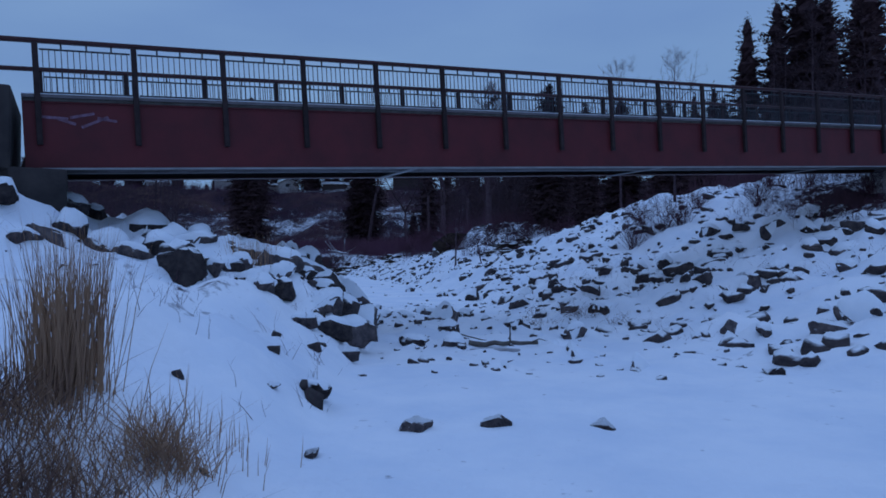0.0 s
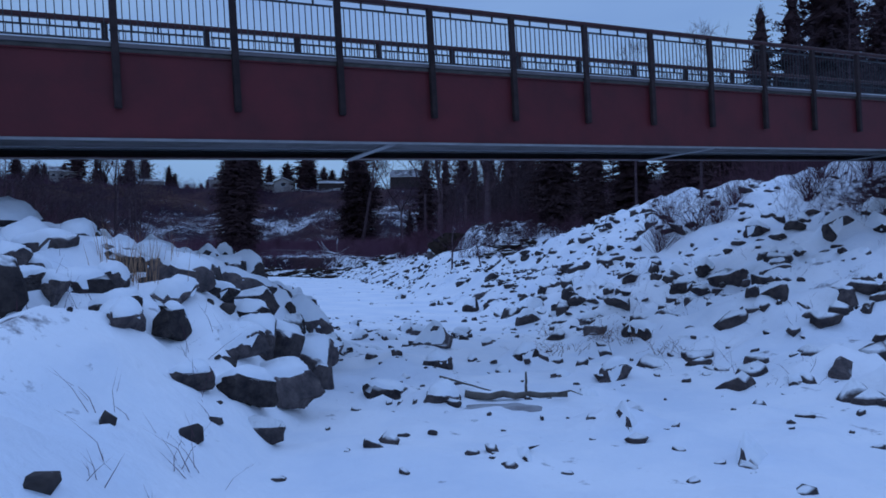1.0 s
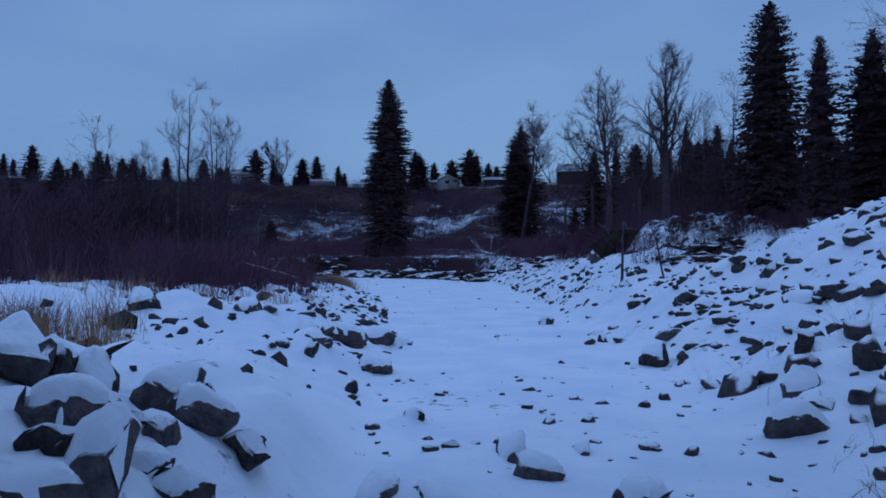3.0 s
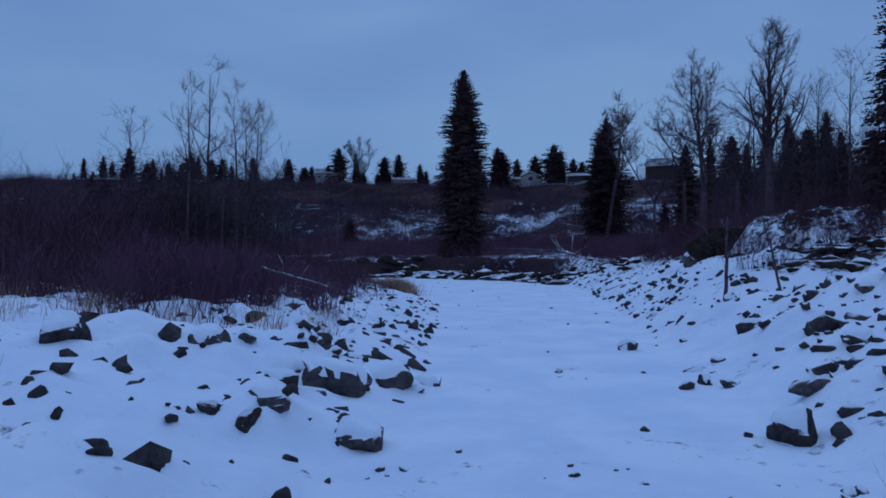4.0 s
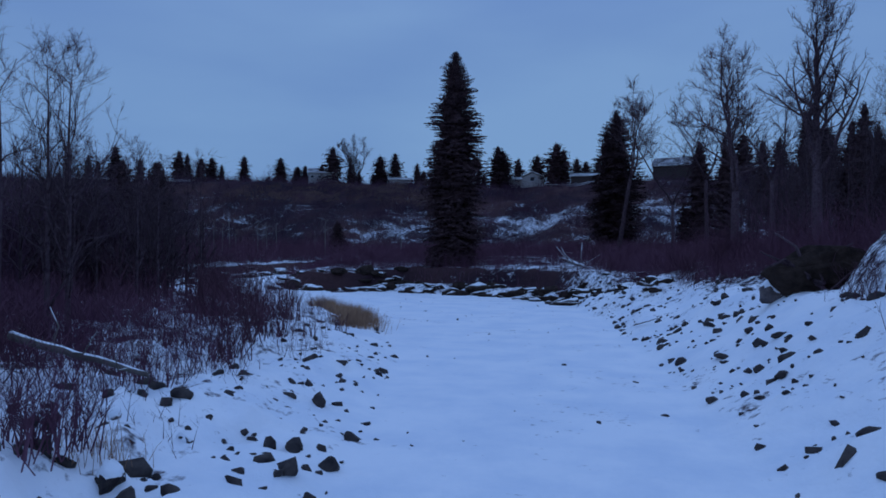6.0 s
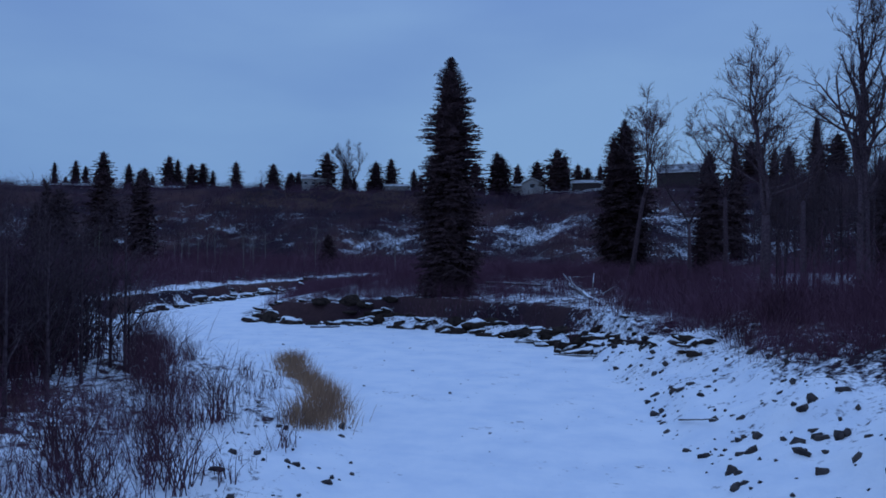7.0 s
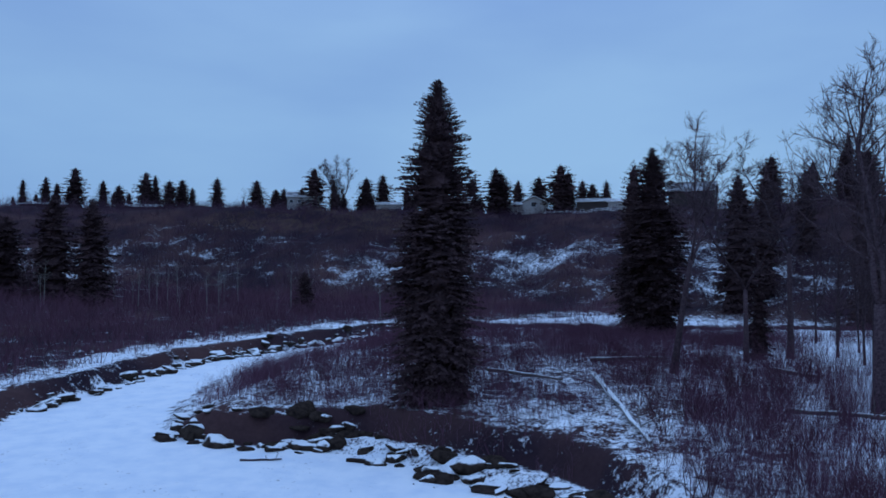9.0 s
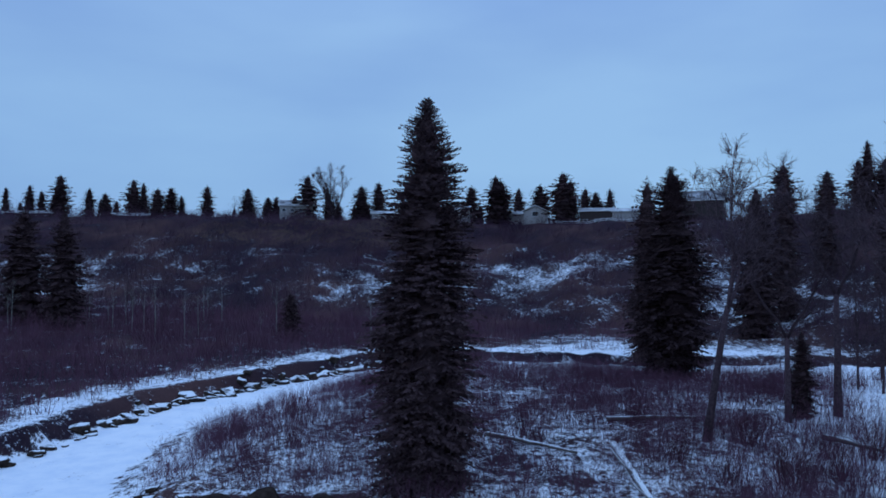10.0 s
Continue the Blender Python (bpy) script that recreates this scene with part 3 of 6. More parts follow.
ground_mesh = mesh_of("ground", np.stack([GX.ravel(), GY.ravel(), GZ], 1), np.stack([ii, ii + 1, ii + nxg + 1, ii + nxg], 1), M_GROUND, True)
cover = ground_mesh.attributes.new("cover", "FLOAT", "POINT")
cover.data.foreach_set("value", GC.astype(np.float32))
ground = tagged(new("ground", ground_mesh), "snow-covered creek bed, banks and brushy valley side", "ground", kind="structure")


# ---- the footbridge ----
def empty(name, m):
    ob = new(name)
    ob.empty_display_size = 0.2
    ob.matrix_world = m
    return ob


S0, S1, WIDE, BAY = -8.15, 27.0, 2.58, 1.961
pitch = math.atan(GRADE)
bridge = empty("footbridge", Matrix.Translation((*BRIDGE_O, 5.955)) @ Matrix.Rotation(BRIDGE_A, 4, "Z") @ Matrix.Rotation(-pitch, 4, "Y"))
tagged(bridge, "red-brown steel girder footbridge with dark picket railings", "bridge")


def slab(name, s0, q0, z0, s1, q1, z1, material, label="", bevel=0.008, parent=None):
    return part(name, box(s0, q0, z0, s1, q1, z1, bevel), material, parent or bridge, label)


GD = 1.54
slab("girder_web", S0, 0.0, -GD + 0.03, S1, 0.04, -0.08, M_RED, "red-brown painted girder side")
slab("bottom_flange", S0, -0.03, -GD, S1, 0.8, -GD + 0.028, M_FLANGE, "mottled grey steel soffit plate")
slab("flange_lip", S0, 0.8, -GD - 0.02, S1, 0.83, -GD + 0.05, M_STEEL)
slab("flange_lip", S0, -0.045, -GD - 0.02, S1, -0.032, -GD + 0.03, M_STEEL)
slab("top_flange", S0, -0.045, -0.10, S1, 0.18, -0.075, M_RED)
# web behind the channel: the shade under the deck is in its colour
slab("girder_web", S0, WIDE - 0.06, -GD + 0.03, S1, WIDE - 0.03, -0.08, M_UNDER, "inner girder side darkened for shade")
slab("lower_channel", S0, WIDE - 0.14, -GD + 0.19, S1, WIDE - 0.064, -GD + 0.44, M_STEEL, "pale grey steel channel")
slab("channel_lip", S0, WIDE - 0.2, -GD + 0.165, S1, WIDE - 0.064, -GD + 0.187, M_STEEL)
slab("channel_lip", S0, WIDE - 0.24, -GD + 0.415, S1, WIDE - 0.142, -GD + 0.44, M_STEEL)
slab("outer_girder_face", S0, WIDE - 0.026, -GD + 0.03, S1, WIDE - 0.006, -0.1, M_RED)
slab("bottom_flange", S0, WIDE - 0.3, -GD - 0.004, S1, WIDE + 0.03, -GD + 0.028, M_REDDARK, "dark red-brown flange")
slab("top_flange", S0, WIDE - 0.2, -0.10, S1, WIDE + 0.02, -0.075, M_RED)
slab("deck", S0, -0.02, -0.07, S1, WIDE + 0.02, 0.0, M_DECK)
slab("kerb", S0, -0.06, 0.002, S1, 0.05, 0.075, M_STEELD)
slab("kerb", S0, WIDE - 0.05, 0.002, S1, WIDE + 0.06, 0.075, M_STEELD)
slab("snow_strip", S0, 0.06, 0.002, S1, WIDE - 0.06, 0.06, M_SNOW, "trodden snow on the deck", 0.02)
slab("snow_strip", S0, -0.055, 0.077, S1, 0.045, 0.10, M_SNOW, "thin snow along the kerb", 0.01)
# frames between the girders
# soffit sheet and cross beams, coloured near black to stand for shade
slab("deck_underside", S0, 0.2, -0.115, S1, WIDE - 0.2, -0.074, M_UNDER, "underside of the deck darkened for shade")
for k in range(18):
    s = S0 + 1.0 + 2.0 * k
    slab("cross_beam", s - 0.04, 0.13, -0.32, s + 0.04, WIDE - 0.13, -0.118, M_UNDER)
for k in range(-3, 9):
    s = 1.0 + 2.933 * (k + 0.5)
    slab("strut", s - 0.022, 0.84, -GD + 0.34, s + 0.022, WIDE - 0.145, -GD + 0.38, M_STEEL, "thin pale cross strut", 0.004)
for s in (-7.8, 1.0, 9.8, 18.6):
    slab("bottom_brace", s - 0.1, 0.0, -GD - 0.03, s + 0.1, WIDE, -GD - 0.002, M_STEEL, "flat pale steel cross brace", 0.004)

POST = box(-0.06, -0.055, -1.02, 0.06, 0.055, 1.19, 0.012)
me_post = bpy.data.meshes.new("post")
POST.to_mesh(me_post)
POST.free()
me_post.materials.append(M_DARKPOST)
PICK = box(-0.008, -0.008, 0.12, 0.008, 0.008, 1.05)
me_picket = bpy.data.meshes.new("picket")
PICK.to_mesh(me_picket)
PICK.free()
me_picket.materials.append(M_PICKET)
TAB = box(-0.018, -0.012, 1.065, 0.018, 0.012, 1.182)
me_tab = bpy.data.meshes.new("spacer")
TAB.to_mesh(me_tab)
TAB.free()
me_tab.materials.append(M_PICKET)
for q in (-0.04, WIDE + 0.04):
    slab("top_rail", S0 - 1.2, q - 0.07, 1.18, S1, q + 0.07, 1.275, M_REDDARK, "red-brown hand rail", 0.02)
    out = -0.03 if q < 0 else 0.03
    for k in range(-4, 15):
        s = BAY * k
        if not S0 - 0.3 < s < S1:
            continue
        ob = part("post", me_post, None, bridge)
        ob.location = (s, q + out, 0)
        if s + BAY > S1:
            continue
        panel = part("railing_panel", box(s + 0.08, q - 0.014, 1.03, s + BAY - 0.08, q + 0.014, 1.065), M_PICKET, bridge, "dark steel picket panel")
        low_bar = part("lower_bar", box(s + 0.08, q - 0.014, 0.095, s + BAY - 0.08, q + 0.014, 0.13), M_PICKET, panel)
        for i in range(15):
            ob = part("picket", me_picket, None, panel)
            ob.location = (s + 0.08 + (BAY - 0.16) * (i + 0.5) / 15, q, 0)
        for i in range(3):
            ob = part("spacer", me_tab, None, panel)
            ob.location = (s + 0.5 + 0.5 * i, q, 0)

# ---- abutments ----
def abutment(s0, s1, z0, z1, label):
    ob = part("abutment", box(s0, -0.5, z0, s1, WIDE + 0.5, z1, 0.03), M_CONC)
    ob.matrix_world = Matrix.Translation((*BRIDGE_O, 5.955)) @ Matrix.Rotation(BRIDGE_A, 4, "Z")
    return tagged(ob, label, "abutment")


abutment(S0 - 1.4, S0 + 0.9, -6.0, -GD - 0.5, "grey concrete abutment on the boulder bank")
abutment(S0 - 1.5, S0 - 0.15, -4.0, -0.35, "stained concrete back wall of the bridge")
abutment(S1 - 0.9, S1 + 1.4, -4.0, S1 * GRADE - GD - 0.06, "grey concrete abutment on the snowy slope")


# ---- trees ----
CROWN_T, CROWN_R = [0, 0.05, 0.2, 0.5, 0.7, 0.82, 0.9, 0.96, 1.0], [0.7, 0.86, 1.0, 0.98, 0.8, 0.58, 0.4, 0.2, 0.02]


def spruce_mesh(h, r, whorls, per, blades, seed, bare=0.03, spray=0.24):
    """Crown of a spruce: whorls of drooping boughs hung with needle sprays."""
    rng = np.random.default_rng(seed)
    n = whorls * per
    t = np.repeat(np.linspace(bare, 0.985, whorls), per) + rng.normal(0, 0.7 / whorls, n)
    a = rng.uniform(0, 2 * np.pi, n)
    prof = np.interp(t, CROWN_T, CROWN_R)
    lump = 1 + 0.62 * vnoise(a * 1.3 + seed, t * 20, seed)
    R = r * prof * rng.uniform(0.72, 1.1, n) * lump + 0.04
    droop = rng.uniform(0.25, 0.5, n) * np.interp(t, [0, 0.45, 0.75, 1], [1.0, 0.5, -0.45, -1.5])
    s = (np.arange(blades) + 0.5) / blades
    S = np.tile(s, (n, 1)) + rng.normal(0, 0.3 / blades, (n, blades))
    A = a[:, None]
    out = np.stack([np.cos(A) + 0 * S, np.sin(A) + 0 * S], -1)
    ax = R[:, None] * S
    p = np.concatenate([out * ax[..., None], (t[:, None] * h - droop[:, None] * ax + 0.22 * droop[:, None] * ax * S)[..., None]], -1)
    sgn = rng.choice([-1.0, 1.0], (n, blades))
    ln = np.maximum(R[:, None] * spray * (1.15 - 0.6 * S), 0.12) * rng.uniform(0.6, 1.3, (n, blades))
    perp = np.stack([-out[..., 1], out[..., 0]], -1) * sgn[..., None]
    mix = rng.uniform(0.2, 1.0, (n, blades))[..., None]
    d = np.concatenate([perp * mix + out * (1.1 - mix), -(rng.uniform(0.05, 0.9, (n, blades)) * np.interp(t, [0, 0.5, 0.75, 1], [1.0, 0.5, -0.5, -1.3])[:, None])[..., None]], -1)
    d /= np.linalg.norm(d, axis=-1)[..., None]
    w = np.cross(d, rng.normal(0, 1, d.shape))
    w /= np.linalg.norm(w, axis=-1)[..., None] + 1e-6
    wd = (ln * rng.uniform(0.13, 0.26, ln.shape))[..., None]
    v = np.stack([p, p + d * ln[..., None] * 0.55 + w * wd, p + d * ln[..., None], p + d * ln[..., None] * 0.5 - w * wd], 2).reshape(-1, 4, 3)
    k = len(v)
    f = np.arange(k)[:, None] * 4 + np.array([[0, 1, 2, 0, 2, 3]])
    return merged([(v.reshape(-1, 3), f.reshape(-1, 3)), spruce_heart(h, r, seed, bare)])


def spruce_heart(h, r, seed, bare):
    """The close inner boughs round the trunk of a spruce, ragged as stacked whorls."""
    rng = np.random.default_rng(seed + 900)
    rings, sides = 26, 11
    t = np.linspace(bare + 0.02, 0.97, rings)
    rad = r * np.interp(t, CROWN_T, CROWN_R)[:, None] * np.where(np.arange(rings) % 2, 0.36, 0.62)[:, None] * rng.uniform(0.7, 1.25, (rings, sides))
    a = (np.arange(sides) / sides * 2 * np.pi)[None] + rng.normal(0, 0.12, (rings, sides)) + np.arange(rings)[:, None] * 0.9
    z = t[:, None] * h - rad * 0.35 + rng.normal(0, 0.006 * h, (rings, sides))
    v = np.stack([np.cos(a) * rad, np.sin(a) * rad, z], -1).reshape(-1, 3)
    i = (np.arange(rings - 1)[:, None] * sides + np.arange(sides)[None]).ravel()
    j = (np.arange(rings - 1)[:, None] * sides + (np.arange(sides)[None] + 1) % sides).ravel()
    return v, np.concatenate([np.stack([i, j, j + sides], 1), np.stack([i, j + sides, i + sides], 1)])


def trunk_mesh(h, r, seed, lean=0.0, sides=8):
    rng = np.random.default_rng(seed)
    z = np.linspace(-0.4, h, 9)
    w = np.cumsum(rng.normal(0, 0.012 * h / 9, (9, 2)), 0)
    p = np.stack([w[:, 0] + lean * np.maximum(z, 0), w[:, 1], z], 1)
    return tube(p, r * np.interp(z / h, [-0.1, 0, 0.06, 0.5, 1], [1.4, 1.25, 1.0, 0.62, 0.08]), sides)


def spruce(x, y, h, r, detail, label, group="spruces", seed=1, spray=0.24, z=None):
    whorls, per, blades = detail
    t = empty("spruce_tree", Matrix.Translation((x, y, float(ground_z(x, y)[0]) - 0.1 if z is None else z)))
    part("trunk", mesh_of("trunk", *trunk_mesh(h * 0.97, h * 0.012 + 0.05, seed), M_BARK, True), None, t)
    part("crown", mesh_of("crown", *spruce_mesh(h, r, whorls, per, blades, seed, spray=spray), M_NEEDLE), None, t, "dark green drooping needle boughs")
    return tagged(t, label, "tree", group)


def spikes(p, d, ln, r, rng):
    """Straight twigs that run out to a point, from arrays of starts, directions, lengths and radii."""
    a = np.cross(d, rng.normal(0, 1, d.shape))
    a /= np.linalg.norm(a, axis=1)[:, None] + 1e-9
    e = np.cross(d, a)
    low = [p + r[:, None] * (math.cos(q) * a + math.sin(q) * e) for q in (0.0, 2.094, 4.189)]
    v = np.stack(low + [p + d * ln[:, None]], 1)
    f = np.array([[0, 1, 3], [1, 2, 3], [2, 0, 3]])
    return v.reshape(-1, 3), (f[None] + (np.arange(len(p)) * 4)[:, None, None]).reshape(-1, 3)


def twiggy(limb_lines, h, per, rng, thick=1.0, reach=0.055):
    """Twigs and side twigs along all limbs of a tree."""
    p, d, ln = [], [], []
    for pts in limb_lines:
        k = len(pts) - 1
        for _ in range(per):
            i = k * rng.uniform(0.12, 1.0) ** 0.8
            j = min(int(i), k - 1)
            run = pts[j + 1] - pts[j]
            run = run / (np.linalg.norm(run) + 1e-9)
            q = run * 0.75 + rng.normal(0, 0.45, 3) + np.array([0, 0, 0.22])
            p.append(pts[j] + (pts[j + 1] - pts[j]) * (i - j))
            d.append(q / np.linalg.norm(q))
            ln.append(h * reach * rng.uniform(0.35, 1.15))
    p, d, ln = np.array(p), np.array(d), np.array(ln)
    r = np.full(len(p), max(0.004, h * 0.0005) * thick)
    out = [spikes(p, d, ln, r, rng)]
    for lo, hi, s in ((0.25, 0.6, 0.6), (0.5, 0.85, 0.5)):
        q = d * 0.8 + rng.normal(0, 0.38, d.shape) + [0, 0, 0.12]
        q /= np.linalg.norm(q, axis=1)[:, None]
        out.append(spikes(p + d * (ln * rng.uniform(lo, hi, len(p)))[:, None], q, ln * s, r * 0.75, rng))
    return out


def bare_tree_meshes(h, seed, spread=0.5, first=0.3, limbs=9, levels=2, r0=None, lean=0.0, lite=False, forks=0, per=8, bend=0.018, rise=0.10, open_=0.42, reach=0.045, twig=1.0):
    """Trunk, limbs and twigs of a leafless tree."""
    rng = np.random.default_rng(seed)
    r0 = r0 or h * 0.011
    z = np.linspace(-0.3, h * 0.93, 9)
    w = np.cumsum(rng.normal(0, bend * h / 9, (9, 2)), 0) * np.linspace(0, 1.6, 9)[:, None]
    tp = np.stack([w[:, 0] + lean * np.maximum(z, 0), w[:, 1], z], 1)
    tr = r0 * np.interp(z / h, [-0.1, 0, 0.05, 0.5, 0.93], [1.5, 1.3, 1.0, 0.62, 0.10])
    trunk = tube(tp, tr, 5 if lite else 7)
    pieces, lines, thin = [], [tp[5:]], max(0.005, h * 0.0005)

    def limb(p0, d, ln, r, level):
        k = (4 if level < 2 else 2) if lite else (6 if level < 2 else 4)
        pts, q, dd = [p0], p0.copy(), d.copy()
        for i in range(k):
            dd = dd + rng.normal(0, 0.2, 3) + np.array([0, 0, rise])
            dd /= np.linalg.norm(dd)
            q = q + dd * ln / k
            pts.append(q.copy())
        pts = np.array(pts)
        lines.append(pts)
        pieces.append(tube(pts, np.maximum(np.linspace(r, r * 0.2, k + 1), thin), 5 if level < 2 and not lite else 3))
        if level >= levels:
            return
        for _ in range(rng.integers(5, 8)):
            i = rng.uniform(0.2, 0.98) * k
            j = int(i)
            pp = pts[j] + (pts[min(j + 1, k)] - pts[j]) * (i - j)
            nd = dd * 0.6 + rng.normal(0, 0.6, 3)
            nd[2] = nd[2] * 0.6 + 0.35
            nd /= np.linalg.norm(nd)
            limb(pp, nd, ln * rng.uniform(0.35, 0.7), r * 0.5 * (1 - 0.4 * i / k), level + 1)

    if forks:
        cut = tp[:, 2] <= first * h + 0.5
        top = tp[cut][-1]
        rt = tr[cut][-1]
        lines[0] = tp[cut][-2:]
        trunk = tube(tp[cut], np.maximum(tr[cut], rt), 8)
        for i in range(forks):
            a = i * 6.283 / forks + rng.uniform(-0.5, 0.5)
            dd = np.array([math.cos(a) * open_, math.sin(a) * open_, 1.0])
            q, pts = top - [0, 0, 0.3], []
            ln = (h - top[2]) * rng.uniform(0.92, 1.12)
            for j in range(10):
                pts.append(q.copy())
                dd = dd + rng.normal(0, 0.15, 3) + [0, 0, 0.06]
                dd /= np.linalg.norm(dd)
                q = q + dd * ln / 9
            pts = np.array(pts)
            lines.append(pts[3:])
            rr = rt * 0.72 * np.linspace(1, 0.12, 10)
            pieces.append(tube(pts, rr, 6))
            for j in range(limbs):
                t = 0.12 + 0.86 * (j + rng.uniform(0, 0.9)) / limbs
                k = min(int(t * 9), 8)
                p0 = pts[k] + (pts[k + 1] - pts[k]) * (t * 9 - k)
                b = j * 2.4 + rng.uniform(-0.5, 0.5)
                d = np.array([math.cos(b), math.sin(b), rng.uniform(0.2, 1.1)])
                limb(p0, d / np.linalg.norm(d), ln * spread * (1.2 - t) * rng.uniform(0.45, 1.0), rr[k] * 0.5, 1)
        return trunk, merged(pieces + twiggy(lines, h, per, rng, twig, reach))
    for i in range(limbs):
        f = first + (0.97 - first) * (i + rng.uniform(0, 0.8)) / limbs
        p0 = np.array([np.interp(f * h, z, tp[:, c]) for c in range(3)])
        a = i * 2.4 + rng.uniform(-0.6, 0.6)
        up = rng.uniform(0.6, 2.0)
        d = np.array([math.cos(a), math.sin(a), up])
        d /= np.linalg.norm(d)
        limb(p0, d, h * spread * (1.08 - f) * rng.uniform(0.4, 1.0) + 0.05 * h, np.interp(f * h, z, tr) * 0.55, 1)
    return trunk, merged(pieces + twiggy(lines, h, 2 if lite else per, rng, 1.6 if lite else twig, reach))


def bare_tree(x, y, h, label, seed, bark=None, group="bare trees", **kw):
    t = empty("bare_tree", Matrix.Translation((x, y, float(ground_z(x, y)[0]) - 0.05)))
    a, b = bare_tree_meshes(h, seed, **kw)
    part("trunk", mesh_of("trunk", *a, bark or M_BARK, True), None, t)
    part("crown", mesh_of("crown", *b, bark or M_BARK, True), None, t)
    return tagged(t, label, "tree", group)


def bank_d(x, y):
    dl, dr = line_distance(x, y, LEFT_BANK)[0], line_distance(x, y, RIGHT_BANK)[0]
    return dl, dr, in_creek(x, y)


spruce(-32.2, 121.8, 26.7, 3.55, (130, 22, 38), "tall dark green spruce standing on the river bend", seed=11, spray=0.17)
spruce(-18.0, 168.5, 26.0, 4.6, (96, 18, 26), "broad dark spruce beside a bare leaning tree", seed=12, spray=0.19)
spruce(-22.4, 190.0, 30.0, 4.0, (54, 12, 14), "slim dark spruce behind a broader one", seed=13)
spruce(8.7, 60.0, 11.8, 2.0, (74, 14, 20), "dark spruce on the snowy hummock", seed=14)
spruce(13.3, 68.0, 12.5, 1.7, (60, 12, 16), "slim spruce at the edge of the wood", seed=15)
spruce(17.6, 72.0, 13.5, 2.6, (60, 12, 16), "dark spruce at the edge of the wood", seed=16)
for i, (x, y, h, r) in enumerate([(35, 101, 21, 2.2), (37.5, 100.5, 22, 2.4), (43.3, 103, 33, 3.4), (46.6, 101, 34, 3.6), (41, 82, 31, 4.6), (45, 85, 27, 3.6), (49.5, 84, 29, 3.8), (52, 90, 31, 3.6)]):
    spruce(x, y, h, r, (46, 11, 12), "tall dark spruce in the wood above the bridge end", seed=40 + i, spray=0.32)
for i, (x, y, h, r) in enumerate([(22.5, 60, 9, 1.6), (20.8, 60.5, 8, 1.3), (-152, 193, 25, 5.4), (-136.6, 189, 24, 4.4), (-170, 196, 20, 5.0), (-88.6, 197, 8.5, 2.2), (-4.7, 228, 29, 5.0), (1.5, 240, 30, 3.4), (-6.1, 149, 7.5, 1.4)]):
    spruce(x, y, h, r, (44, 11, 13), "dark spruce among bare brush", seed=50 + i, spray=0.33)
woods = random.Random(5)
far_spruce = [spruce(x, y, h, r, (38, 11, 11), "dark spruce on the wooded valley side", "valley spruces", 60 + i, 0.36) for i, (x, y, h, r) in enumerate([(20, 165, 24, 3.2), (24, 176, 22, 3.4), (31, 158, 25, 3.6)])]
for i, (x, y) in enumerate([(14, 205), (28, 215), (36, 188), (44, 172), (39, 228), (52, 205), (60, 180), (12, 262), (26, 290), (22, 250), (46, 140), (58, 150), (-185, 205), (-172, 190), (24, 100), (30, 92), (38, 112), (19, 118), (27, 128), (45, 96), (56, 118), (34, 140), (52, 132), (22, 88), (62, 104), (24, 66), (27, 70), (22.5, 74), (30, 66), (33, 74), (26, 80), (29.5, 84), (35, 82), (31, 61), (20.5, 81), (19.5, 65), (21.5, 69), (23, 62.5), (25.5, 75), (28, 78), (18.8, 77), (31, 70), (27, 65), (16, 147), (20, 152), (13, 133), (18, 136)]):
    k = woods.uniform(0.75, 1.1) if i < 14 else (woods.uniform(0.62, 0.76) if i > 42 else woods.uniform(0.42, 0.54))
    c = copy_thing(far_spruce[i % 3], Matrix.Translation((x, y, float(ground_z(x, y)[0]) - 0.2)) @ Matrix.Rotation(woods.uniform(0, 6), 4, "Z"))
    c.scale = (k, k, k)

# spruces and a bare tree along the edge of the plateau
small = []
for i, (h, r) in enumerate([(12, 2.3), (14, 2.9), (10, 1.6)]):
    small.append(spruce(-280.7 + 6 * i, 294 + 6 * i, h, r, (28, 10, 7), "small dark spruce on the skyline by the houses", "skyline spruces", 80 + i, 0.42))
ROW_A = [(-275, 306, 11), (-261.6, 303, 17), (-255.5, 312, 12), (-240, 305, 9), (-238, 318, 16), (-236, 321.6, 14.5), (-222, 314, 11.5), (-223, 323, 13), (-216, 321, 9), (-206, 324.5, 13.5), (-186, 324, 12), (-181.7, 332, 8.5), (-179.9, 335, 9.5), (-164, 333, 17.5), (-159, 340.6, 12)]
ROW_B = [(-142.5, 338, 13.5), (-138, 344.5, 15.5), (-124.8, 339, 10), (-100.4, 350, 14.5), (-87.6, 339.5, 18), (-83.7, 360, 14), (-75.3, 362, 15.5), (-62.0, 338, 18.5), (-60, 343, 15), (-57.5, 362, 14), (-54, 365, 12.5), (-48.5, 366, 13.5), (10, 332, 17), (22, 327, 14), (32, 335, 18), (36, 318, 16), (-86.2, 342, 16), (-168, 330, 9)]
for i, (x, y, h) in enumerate(ROW_A + ROW_B):
    c = copy_thing(small[i % 3], Matrix.Translation((x, y, float(ground_z(x, y)[0]) - 0.2)) @ Matrix.Rotation(i * 1.7, 4, "Z"))
    k = (h + 1.0) / (12, 14, 10)[i % 3]
    w_ = k * woods.uniform(1.25, 1.85)
    c.scale = (w_, w_, k)
